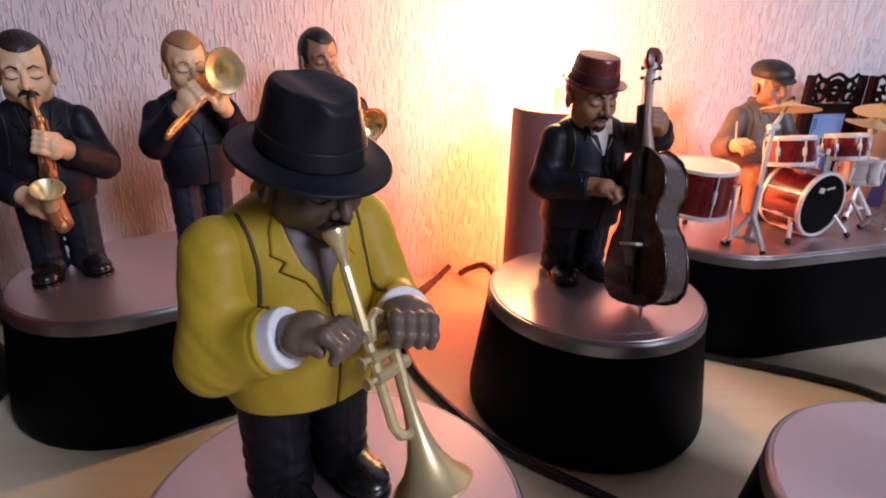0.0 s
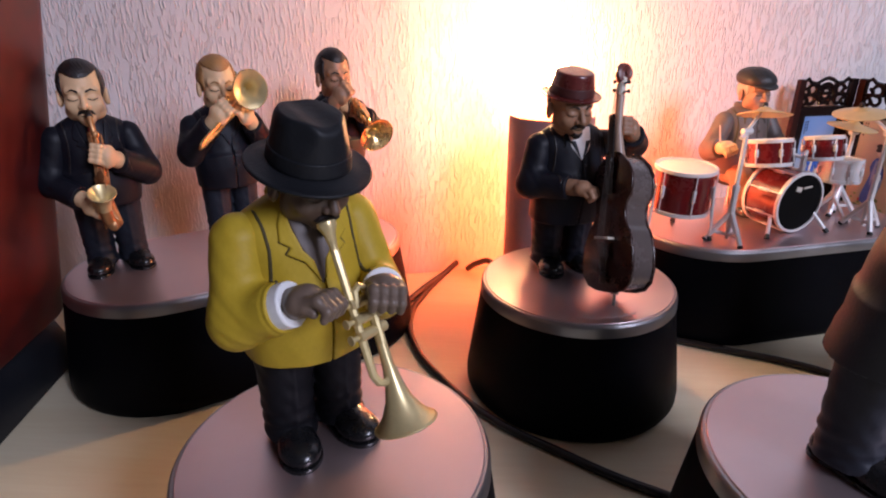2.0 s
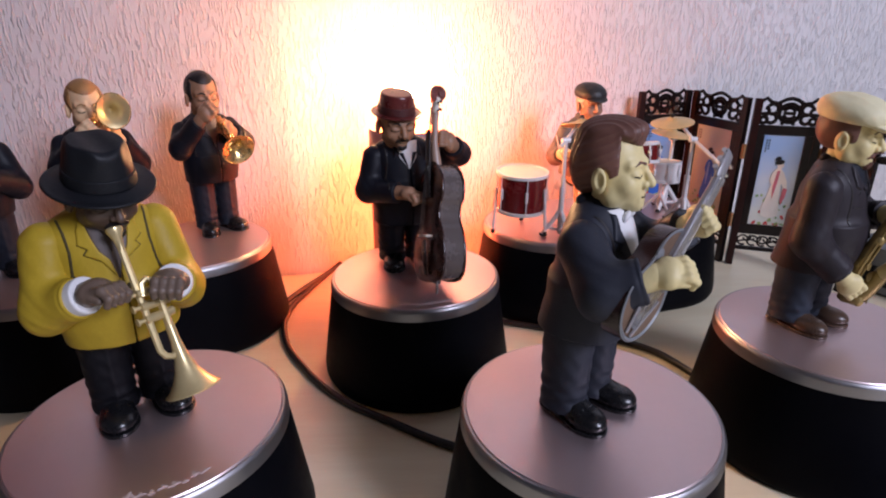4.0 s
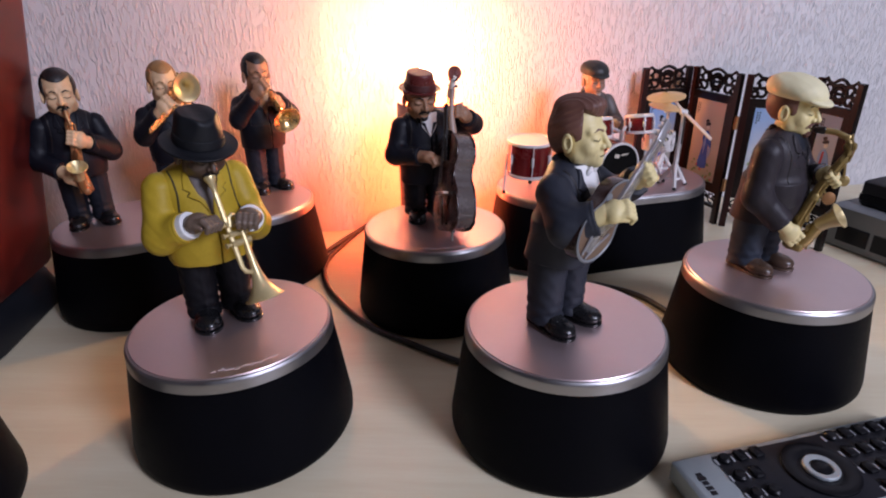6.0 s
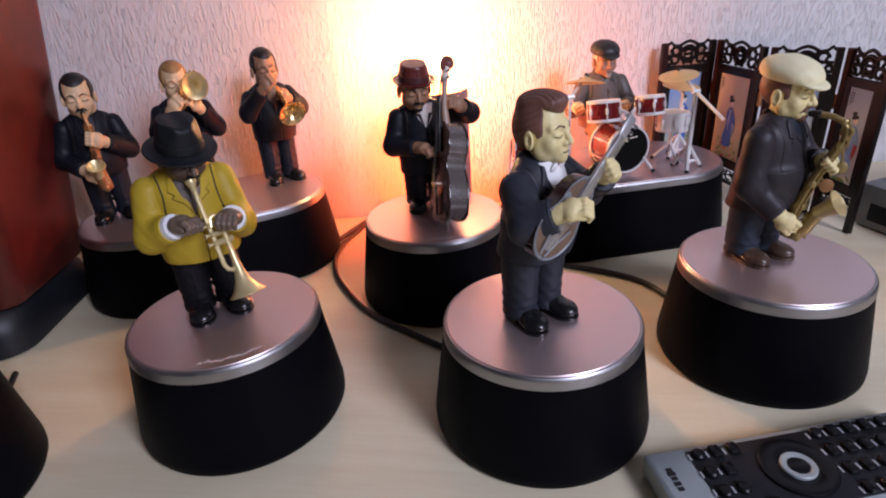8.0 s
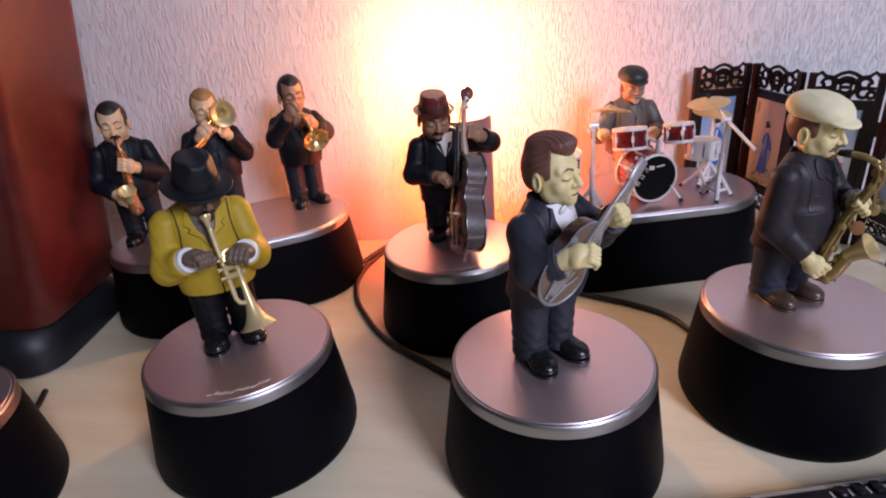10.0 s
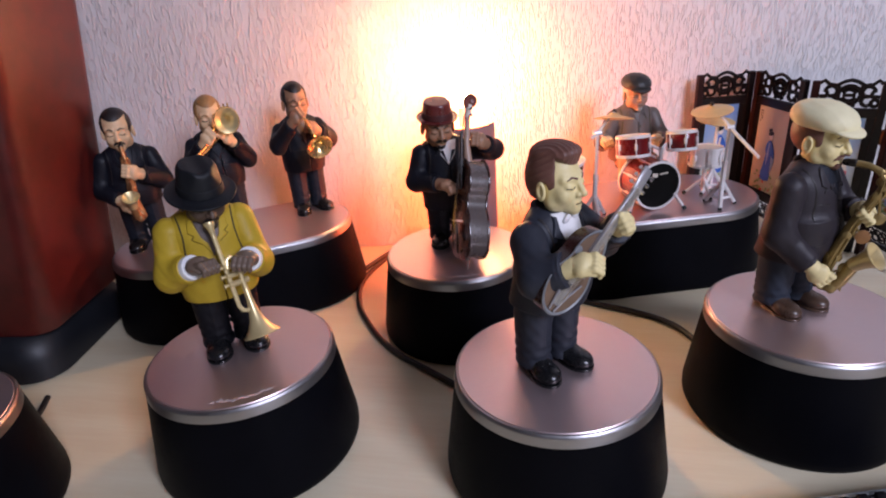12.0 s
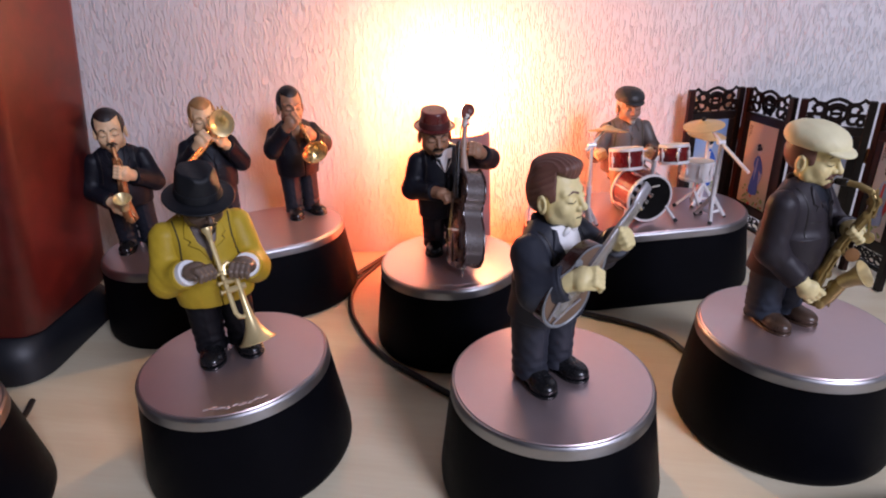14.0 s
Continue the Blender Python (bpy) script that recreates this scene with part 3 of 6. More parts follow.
def skin_of(s, h):
    """Surface nets over a distance function: places and quads."""
    lo = s.lo - 2.5 * h
    n = np.ceil((s.hi + 2.5 * h - lo) / h).astype(int) + 1
    n = ((n + 3) // 4) * 4
    m = n // 4
    ax = [lo[i] + (np.arange(m[i]) * 4 + 1.5) * h for i in range(3)]
    coarse = s.fn(np.stack(np.meshgrid(*ax, indexing="ij"), -1))
    d = np.repeat(np.repeat(np.repeat(coarse, 4, 0), 4, 1), 4, 2)
    near = np.argwhere(np.abs(coarse) < 6 * h)
    sub = np.stack(np.meshgrid(*[np.arange(4)] * 3, indexing="ij"), -1).reshape(-1, 3)
    ids = (near[:, None, :] * 4 + sub[None]).reshape(-1, 3)
    if len(ids):
        d[ids[:, 0], ids[:, 1], ids[:, 2]] = s.fn(lo + ids * h)
    inside = d < 0
    inside[0], inside[-1], inside[:, 0], inside[:, -1], inside[:, :, 0], inside[:, :, -1] = [False] * 6
    d = np.where(inside, np.minimum(d, -1e-9), np.maximum(d, 1e-9))
    corner = [(i, j, k) for i in (0, 1) for j in (0, 1) for k in (0, 1)]
    cnt = sum(inside[i:n[0] - 1 + i, j:n[1] - 1 + j, k:n[2] - 1 + k].astype(np.int8) for i, j, k in corner)
    cell = np.argwhere((cnt > 0) & (cnt < 8))
    val = np.stack([d[cell[:, 0] + i, cell[:, 1] + j, cell[:, 2] + k] for i, j, k in corner], 1)
    cc = np.array(corner, float)
    tot, num = np.zeros((len(cell), 3)), np.zeros((len(cell), 1))
    for a in range(8):
        for b in range(a + 1, 8):
            if abs(cc[a] - cc[b]).sum() != 1:
                continue
            hit = (val[:, a] < 0) != (val[:, b] < 0)
            t = np.where(hit, val[:, a] / np.where(hit, val[:, a] - val[:, b], 1), 0)[:, None]
            tot += np.where(hit[:, None], cc[a] + t * (cc[b] - cc[a]), 0)
            num += hit[:, None]
    place = lo + (cell + tot / num) * h
    f = s.fn(place)
    g = np.stack([s.fn(place + e) - f for e in np.eye(3, dtype=np.float32) * np.float32(h * 0.3)], -1) / (0.3 * h)
    step = g * (f / np.maximum((g ** 2).sum(-1), 0.2))[:, None]
    size = np.sqrt((step ** 2).sum(-1, keepdims=True)) + 1e-12
    place = place - step * np.minimum(1, 0.45 * h / size)
    number = np.full(n - 1, -1)
    number[cell[:, 0], cell[:, 1], cell[:, 2]] = np.arange(len(cell))
    quads = []
    for a in range(3):
        u, v = (a + 1) % 3, (a + 2) % 3
        one = [slice(None)] * 3
        two = [slice(None)] * 3
        one[a], two[a] = slice(0, -1), slice(1, None)
        e = np.argwhere(inside[tuple(one)] != inside[tuple(two)])
        first = inside[e[:, 0], e[:, 1], e[:, 2]]
        ring = []
        for du, dv in ((-1, -1), (0, -1), (0, 0), (-1, 0)):
            q = e.copy()
            q[:, u] += du
            q[:, v] += dv
            ring.append(number[q[:, 0], q[:, 1], q[:, 2]])
        ring = np.stack(ring, 1)
        quads.append(np.where(first[:, None], ring, ring[:, ::-1]))
    return place, np.concatenate(quads)


class Figure:
    """One painted figurine, all in one mesh."""

    def __init__(self):
        self.places, self.quads, self.index, self.mats, self.count = [], [], [], [], 0

    def slot(self, material):
        if material not in self.mats:
            self.mats.append(material)
        return self.mats.index(material)

    def add(self, s, h, material, m=None):
        place, quads = skin_of(s, h)
        if m is not None:
            a = np.array(m)
            place = place @ a[:3, :3].T + a[:3, 3]
        self.places.append(place)
        self.quads += (quads + self.count).tolist()
        self.index += [self.slot(material)] * len(quads)
        self.count += len(place)
        return self

    def take(self, b):
        """Adds what a Build holds."""
        bmesh.ops.recalc_face_normals(b.bm, faces=b.bm.faces)
        b.bm.verts.index_update()
        self.places.append(np.array([v.co[:] for v in b.bm.verts]))
        for f in b.bm.faces:
            self.quads.append([v.index + self.count for v in f.verts])
            self.index.append(self.slot(b.mats[f.material_index]))
        self.count += len(b.bm.verts)
        b.bm.free()

    def thing(self, name, m, label, category, group):
        me = bpy.data.meshes.new(name)
        me.from_pydata(np.concatenate(self.places).tolist(), [], self.quads)
        for mt in self.mats:
            me.materials.append(mt)
        me.polygons.foreach_set("material_index", self.index)
        me.shade_smooth()
        me.set_sharp_from_angle(angle=radians(55))
        ob = new(name, me)
        ob.matrix_world = m
        return tagged(ob, label, category, group)


def fist(f, h, at, way, skin, bend=(0, 0, -1), s=1.0, reach=1.0):
    """A closed hand: palm, four curled fingers and a thumb. reach: how far the fingers stretch before they curl."""
    at, way, bend = Vector(at), Vector(way).normalized(), Vector(bend)
    bend = (bend - way * bend.dot(way)).normalized()
    across = way.cross(bend)
    palm = join(0.003, cone(at - way * 0.004 * s, at + way * 0.004 * s, 0.0056 * s, 0.0054 * s), cone(at - across * 0.0038 * s + way * 0.003 * s, at + across * 0.0038 * s + way * 0.003 * s, 0.0042 * s))
    parts = [palm]
    for i in range(4):
        o = at + across * ((i - 1.5) * 0.0033 * s) + way * 0.006 * s
        k = o + (way * 0.0048 * reach + bend * 0.0008) * s
        t = k + (way * 0.0022 * reach + bend * 0.0040) * s
        parts += [cone(o, k, 0.0021 * s, 0.0020 * s), cone(k, t, 0.0020 * s, 0.0017 * s), cone(t, t + (bend * 0.0024 - way * 0.0022) * s, 0.0017 * s, 0.0015 * s)]
    t = at - across * 0.0050 * s + way * 0.001 * s
    parts += [cone(t, t + (way * 0.0052 + bend * 0.0018) * s, 0.0025 * s, 0.0022 * s), cone(t + (way * 0.0052 + bend * 0.0018) * s, t + (way * 0.0080 + bend * 0.0044) * s, 0.0022 * s, 0.0016 * s)]
    f.add(join(0.0009 * s, *parts), h, skin)


def sleeve(pts, fat=1.0, seed=0.0):
    """A moulded sleeve from shoulder by elbow to wrist, with creases inside the elbow and an open end."""
    s, e, w = [Vector(p) for p in pts]
    s = Vector((s.x * 0.88, s.y, s.z - 0.0015))
    d = (w - e).normalized()
    up = (e - s).normalized()
    e2 = e + (e - (s + w) / 2) * 0.05
    body = join(0.006, cone(s, e2, 0.0104 * fat, 0.0098 * fat), cone(e2, w + d * 0.004, 0.0096 * fat, 0.0090 * fat))
    en, dn, un, wn = np.array(e), np.array(d), np.array(up), np.array(w)

    def fn(p):
        q = p - en
        fold = 0.00028 * np.sin((q @ (dn - un)) * 900 + 60 * (q @ un) + seed) * np.exp(-((q ** 2).sum(-1)) / 0.010 ** 2)
        cuff = 0.0004 * np.exp(-(((p - wn) @ dn + 0.0028) / 0.0009) ** 2)
        return body.fn(p) + fold + cuff
    ends = keep(0.0012, Solid(fn, body.lo, body.hi), lambda p: (p - wn) @ dn + 0.001)
    return ripple(ends, 0.00014, 0.022, seed)


def arm(f, h, pts, cloth, skin, cuff=None, bend=(0, 0, -1), fat=1.0, grip=1.0, seed=0.0, reach=1.0):
    e, w = Vector(pts[1]), Vector(pts[2])
    d = (w - e).normalized()
    sl = sleeve(pts, fat, seed)
    f.add(sl, h, cloth)
    if cuff:
        f.add(keep(0.0008, keep(0.0008, cone(w - d * 0.006, w + d * 0.010, 0.0080 * fat), lambda p: (p - np.array(w)) @ np.array(d) - 0.0040), lambda p: -((p - np.array(w)) @ np.array(d)) - 0.004), h, cuff)
    f.add(cone(w - d * 0.006, w + d * 0.004, 0.0060, 0.0058), h, skin)
    fist(f, min(h, 0.0006), w + d * 0.0065, d, skin, bend, grip, reach)
    return sl


def jacket(f, h, cloth, hem=0.046, fat=1.0, shirt=None, seam=None, seed=0.0, low=0.078, sleeves=(), tie=None, notch=True, buttons=2, pocket=False, vee=0.0):
    """A moulded jacket: shoulders, belly, flared skirt, lapels, front edge and armhole joints."""
    skirt = drumform(hem, 0.074, [(hem, 0.004, 0.0270 * fat, 0.0240 * fat), (hem + 0.010, 0.002, 0.0268 * fat, 0.0234 * fat), (0.066, 0.0, 0.0266 * fat, 0.0220 * fat), (0.080, 0.0, 0.0262 * fat, 0.0205 * fat)])
    torso = join(0.009, ell((0, 0.001, 0.0860), (0.0262 * fat, 0.0196 * fat, 0.0250)), ell((0, -0.0005, 0.066), (0.0262 * fat, 0.0222 * fat, 0.0240)), cone((-0.0170, 0.002, 0.0990), (0.0170, 0.002, 0.0990), 0.0094), ell((0, 0.002, 0.1060), (0.0125, 0.0112, 0.0075)), skirt)
    torso = keep(0.0012, torso, lambda p: hem - p[..., 2])
    torso = ripple(torso, 0.00018, 0.030, seed, (1, 1, 0.6))
    edge = cone((0.0012, -0.034 * fat, hem - 0.004), (0.0008, -0.030 * fat, low - 0.004), 0.0)
    slit = Solid(lambda p: np.maximum(np.abs(p[..., 0] - 0.0010) - 0.00035, np.maximum(p[..., 2] - low, p[..., 1] + 0.008)), edge.lo, edge.hi)
    body = carve(0.0006, torso, slit)
    f.add(body, h, cloth)
    fine = min(h, 0.0005)
    if shirt:
        f.add(patch(torso, [(-0.0004, low - 0.001), (0.0004, low - 0.001), (0.0072 + vee, 0.098), (0.0098 + vee * 0.6, 0.1105), (-0.0098 - vee * 0.6, 0.1105), (-0.0072 - vee, 0.098)], 0.0004), fine, shirt)
    if tie:
        f.add(patch(torso, [(-0.0006, low), (0.0006, low), (0.0026, low + 0.012), (0.0017, 0.1010), (0.0024, 0.1055), (-0.0024, 0.1055), (-0.0017, 0.1010), (-0.0026, low + 0.012)], 0.0011), fine, tie)
    lap = [(0.0006, low - 0.0005), (0.0060, low + 0.008), (0.0122, 0.0945), (0.0102, 0.0968), (0.0138, 0.0990), (0.0128, 0.1052), (0.0108, 0.1095), (0.0092, 0.1090), (0.0084, 0.1030), (0.0060, 0.0955), (0.0024, low + 0.008)]
    if not notch:
        lap = [(0.0006, low - 0.0005), (0.0080, low + 0.012), (0.0118, 0.0980), (0.0116, 0.1060), (0.0092, 0.1090), (0.0080, 0.1020), (0.0040, low + 0.012)]
    lap = [(x + vee * min(1, max(0, (z - low) / 0.018)) * (1 if z < 0.104 else 0.4), z) for x, z in lap]
    for pts in (lap, mirrored(lap)):
        f.add(patch(torso, pts, 0.0012, 0.002), fine, cloth)
        if seam:
            e = pts[1:5] if notch else pts[1:4]
            f.add(stroke(torso, e, 0.00035, 0.0006, 0.002), fine, seam)
    f.add(carve(0.001, join(0.002, cone((-0.0088, -0.004, 0.1085), (-0.0072, 0.0090, 0.1120), 0.0024, 0.0026), cone((-0.0072, 0.0090, 0.1120), (0.0072, 0.0090, 0.1120), 0.0026), cone((0.0072, 0.0090, 0.1120), (0.0088, -0.004, 0.1085), 0.0026, 0.0024)), ball((0, 0, 0.118), 0.006)), fine, cloth)
    for i in range(buttons):
        z = low - 0.005 - 0.0105 * i
        f.add(patch(torso, [(0.0030 + 0.0011 * math.cos(a), z + 0.0011 * math.sin(a)) for a in [i2 * math.pi / 4 for i2 in range(8)]], 0.0008), fine, seam or cloth)
    if pocket:
        for s in (-1, 1):
            f.add(stroke(torso, [(s * 0.0070, 0.0860), (s * 0.0165, 0.0868)], 0.00040, 0.0003), fine, seam)
        f.add(stroke(torso, [(-0.0090, 0.0600), (-0.0190, 0.0585)], 0.00040, 0.0003), fine, seam)
    if seam and sleeves:
        whole = join(0.0004, torso, *sleeves)
        for s in (-1, 1):
            f.add(stroke(whole, [(s * 0.0188, 0.1085), (s * 0.0180, 0.1040), (s * 0.0176, 0.0960), (s * 0.0186, 0.0860), (s * 0.0206, 0.0770)], 0.00062, 0.00035, 0.004), fine, seam)
    return torso


def trousers(f, h, cloth, shoe, gap=0.0122, top=0.056, toe_out=8, twist=0, studs=None, fat=1.0):
    m = pose(0, 0.0040, 0, 0, 0, twist)
    pieces = []
    for s in (-1, 1):
        pieces.append(drumform(0.0045, top + 0.004, [(0.004, 0.0, 0.0118 * fat, 0.0140 * fat), (0.012, 0.0012, 0.0112 * fat, 0.0130 * fat), (0.030, 0.0010, 0.0118 * fat, 0.0138 * fat), (top, 0.0, 0.0128 * fat, 0.0150 * fat)], 2.2))
        leg = pieces[-1]
        inner = Solid(leg.fn, leg.lo, leg.hi)

        def fn(p, inner=inner, s=s):
            q = p - np.array((s * gap, 0, 0))
            crease = 0.00055 * np.exp(-(q[..., 0] / 0.0016) ** 2) * (q[..., 1] < 0)
            fold = 0.00035 * np.sin(q[..., 2] * 900 + q[..., 1] * 160 + s) * np.exp(-((q[..., 2] - 0.012) / 0.011) ** 2)
            return inner.fn(q) - crease + fold
        pieces[-1] = Solid(fn, leg.lo + np.array((s * gap, -0.001, 0)), leg.hi + np.array((s * gap, 0.001, 0)))
    f.add(ripple(join(0.0022, *pieces), 0.00020, 0.020, 1.0 + twist), h, cloth, m)
    for s in (-1, 1):
        mm = m @ pose(s * gap, -0.001, 0, 0, 0, s * toe_out)
        up = join(0.004, ell((0, -0.0150, 0.0046), (0.0094, 0.0125, 0.0058)), ell((0, -0.002, 0.0066), (0.0086, 0.0120, 0.0068)), ell((0, 0.0100, 0.0055), (0.0080, 0.0070, 0.0062)))
        up = keep(0.0008, up, lambda p: 0.0016 - p[..., 2])
        f.add(up, min(h, 0.0006), shoe, mm)
        sole = Solid(lambda p, u=up: np.maximum(np.maximum(u.fn(np.stack([p[..., 0], p[..., 1], np.full(p[..., 2].shape, 0.0035)], -1)) - 0.0006, p[..., 2] - 0.0019), -p[..., 2]), up.lo - np.array((0.001, 0.001, 0.0020)), up.hi + np.array((0.001, 0.001, -0.006)))
        f.add(sole, min(h, 0.0006), shoe, mm)
        if studs:
            b = Build()
            b.m = mm
            for y, z in ((-0.0085, 0.0112), (-0.0120, 0.0104), (-0.0155, 0.0100)):
                for dx in (-0.0026, 0.0026):
                    b.torus((dx, y, z), (0, -0.35, 1), 0.0007, 0.00022, studs, seg=8, sub=4)
            f.take(b)


def face_form(long=0.0, wide=1.0):
    """A plain moulded head looking along -y, chin near z = 0, crown near z = 0.04."""
    w = wide
    base = join(0.0060, ell((0, 0.0020, 0.0246), (0.0152 * w, 0.0176, 0.0160)), ell((0, -0.0050, 0.0125 - long), (0.0120 * w, 0.0122, 0.0122)), ball((0, -0.0132, 0.0030 - long), 0.0038), ball((-0.0092 * w, -0.0020, 0.0078 - long), 0.0046), ball((0.0092 * w, -0.0020, 0.0078 - long), 0.0046))
    base = join(0.0034, base, ball((-0.0080 * w, -0.0104, 0.0128), 0.0050), ball((0.0080 * w, -0.0104, 0.0128), 0.0050), cone((-0.0098, -0.0120, 0.0224), (-0.0028, -0.0160, 0.0224), 0.0017), cone((0.0098, -0.0120, 0.0224), (0.0028, -0.0160, 0.0224), 0.0017))
    base = carve(0.0026, base, ell((-0.0066, -0.0198, 0.0188), (0.0040, 0.0034, 0.0022)), ell((0.0066, -0.0198, 0.0188), (0.0040, 0.0034, 0.0022)))
    nose = join(0.0012, cone((0, -0.0160, 0.0212), (0, -0.0206, 0.0130), 0.0015, 0.0023), ball((-0.0024, -0.0180, 0.0124), 0.0018), ball((0.0024, -0.0180, 0.0124), 0.0018))
    lids = [ell((s * 0.0066, -0.0140, 0.0178), (0.0036, 0.0026, 0.0022)) for s in (-1, 1)]
    lips = [cone((-0.0034, -0.0150, 0.0076 - long * 0.5), (0.0034, -0.0150, 0.0076 - long * 0.5), 0.0014), cone((-0.0026, -0.0150, 0.0056 - long * 0.5), (0.0026, -0.0150, 0.0056 - long * 0.5), 0.0015)]
    ears = [carve(0.0008, ell((s * 0.0160 * w, 0.0020, 0.0160), (0.0024, 0.0042, 0.0062), (0, 0, s * 18)), ell((s * 0.0186 * w, 0.0012, 0.0166), (0.0018, 0.0024, 0.0038))) for s in (-1, 1)]
    return join(0.0016, base, nose, *lids, *lips), ears


def head(f, h, at, yaw, pitch, skin, hair, style, face="", hat=None, roll=0, size=1.0, long=0.0, wide=1.0, brow=None):
    """A painted head with closed eyes; style: short or swept hair, brimmed hat, low hat, or flat cap."""
    m = Matrix.Translation(at) @ pose(0, 0, 0, 0, roll, yaw) @ pose(0, 0, 0, pitch, 0, 0) @ Matrix.Scale(size, 4)
    form, ears = face_form(long, wide)
    f.add(form, h, skin, m)
    for e in ears:
        f.add(e, h, skin, m)
    f.add(cone((0, 0.002, -0.008), (0, 0.001, 0.008), 0.0094, 0.0090), 0.0009, skin, m)
    fine = min(h, 0.0004)
    paint = brow or hair
    for s in (-1, 1):
        f.add(stroke(form, [(s * 0.0034, 0.0172), (s * 0.0066, 0.0163), (s * 0.0100, 0.0174)], 0.00034, 0.00022, -0.008), fine, M_HAIRB, m)
        f.add(patch(form, [(s * x, z) for x, z in ((0.0024, 0.0214), (0.0062, 0.0230), (0.0112, 0.0214), (0.0064, 0.0242), (0.0026, 0.0230))], 0.0004, -0.006, 0.0003), fine, paint, m)
    f.add(stroke(form, [(-0.0034, 0.0067 - long * 0.5), (0, 0.0063 - long * 0.5), (0.0034, 0.0067 - long * 0.5)], 0.00042, 0.00028, -0.010), fine, M_GROOVE, m)
    if "moustache" in face:
        f.add(patch(form, [(-0.0066, 0.0062), (-0.0050, 0.0092), (-0.0014, 0.0108), (0.0014, 0.0108), (0.0050, 0.0092), (0.0066, 0.0062), (0.0042, 0.0072), (0, 0.0082), (-0.0042, 0.0072)], 0.0009, -0.008, 0.0005), fine, paint, m)
    if "goatee" in face:
        f.add(patch(form, [(-0.0036, 0.0044 - long), (-0.0044, 0.0010 - long), (0, -0.0020 - long), (0.0044, 0.0010 - long), (0.0036, 0.0044 - long), (0, 0.0034 - long)], 0.0010, -0.006, 0.0006), fine, paint, m)
    cut = [ell((s * 0.0168, 0.0006, 0.0140), (0.0040, 0.0060, 0.0082)) for s in (-1, 1)]
    if style == "short":
        shell = ell((0, 0.0024, 0.0248), (0.0168 * wide, 0.0188, 0.0172))
        shell = keep(0.0010, shell, lambda p: np.minimum(0.0306 + 30 * p[..., 0] ** 2 - p[..., 2], np.minimum(-0.0010 - p[..., 1] + 0.15 * (p[..., 2] - 0.02), np.maximum(np.maximum(-0.0068 - p[..., 1], np.abs(np.abs(p[..., 0]) - 0.0165) - 0.004), 0.0130 - p[..., 2]))))
        shell = keep(0.0010, shell, lambda p: 0.0085 - p[..., 2])
        f.add(ripple(carve(0.0008, shell, *cut), 0.00018, 0.004, 0.5, (1.6, 0.5, 1)), h, hair, m)
    if style == "swept":
        top = join(0.006, ell((0, 0.0030, 0.0250), (0.0170, 0.0188, 0.0172)), ell((0, -0.0080, 0.0366), (0.0120, 0.0098, 0.0058), (-6, 0, 0)), ell((0, 0.0040, 0.0380), (0.0125, 0.0130, 0.0056)), ell((0, 0.0140, 0.0170), (0.0112, 0.0070, 0.0110)))

        def combed(p):
            lane = p[..., 0] * 620 + 0.9 * np.sin(p[..., 1] * 160 + p[..., 2] * 120)
            side = p[..., 2] * 520 + p[..., 1] * 190
            mix = np.clip((np.abs(p[..., 0]) - 0.009) / 0.006, 0, 1)
            return top.fn(p) + 0.00055 * np.abs(np.sin(lane * 1.7)) * (1 - mix) + 0.00050 * np.abs(np.sin(side * 1.5)) * mix
        shell = keep(0.0012, Solid(combed, top.lo, top.hi), lambda p: np.minimum(0.0300 + 40 * p[..., 0] ** 2 - p[..., 2], np.minimum(-0.0012 - p[..., 1], np.maximum(np.maximum(-0.0074 - p[..., 1], np.abs(np.abs(p[..., 0]) - 0.0165) - 0.005), 0.0100 + 0.4 * (p[..., 1] + 0.0074) - p[..., 2]))))
        shell = keep(0.0012, shell, lambda p: 0.0060 - p[..., 2])
        f.add(carve(0.0008, shell, *cut), h, hair, m)
    if style in ("brimmed", "low"):
        felt, band = hat
        z0 = 0.0250 if style == "brimmed" else 0.0275
        tall, ra, rb, rim, thick = (0.0230, 0.0178, 0.0142, 0.0268, 0.0009) if style == "brimmed" else (0.0178, 0.0164, 0.0138, 0.0218, 0.0007)
        crown = drumform(z0 - 0.002, z0 + tall, [(z0 - 0.002, 0.001, ra * 0.97, ra * 1.08), (z0 + tall * 0.5, 0.001, (ra + rb) * 0.49, (ra + rb) * 0.54), (z0 + tall, 0.0012, rb * 0.96, rb * 1.08)], 2.1)
        crown = keep(0.005 if style == "brimmed" else 0.0028, crown, lambda p: p[..., 2] - z0 - tall + 0.0004)
        if style == "brimmed":
            crown = carve(0.0052, crown, cone((0, -0.016, z0 + tall + 0.0040), (0, 0.012, z0 + tall + 0.0044), 0.0062, 0.0050), ball((-0.0168, -0.0140, z0 + tall * 0.86), 0.0072), ball((0.0168, -0.0140, z0 + tall * 0.86), 0.0072))
        f.add(crown, h, felt, m)

        def brim(p):
            x, y = p[..., 0], p[..., 1] - 0.001
            r = np.sqrt(x ** 2 + (y * 0.93) ** 2)
            curl = np.clip((r - ra) / (rim - ra), 0, 1.3)
            zb = z0 - (0.0034 * curl - 0.0020 * curl ** 3) * (0.75 + 0.25 * np.cos(2 * np.arctan2(x, -y))) if style == "brimmed" else z0 - 0.0014 * curl + 0.0020 * curl ** 3
            return -_smin(-(np.abs(p[..., 2] - zb) - thick) * 0.85, -(r - rim), 0.0012)
        f.add(Solid(brim, (-rim, -rim * 1.1, z0 - 0.006), (rim, rim * 1.12, z0 + 0.004)), h, felt, m)
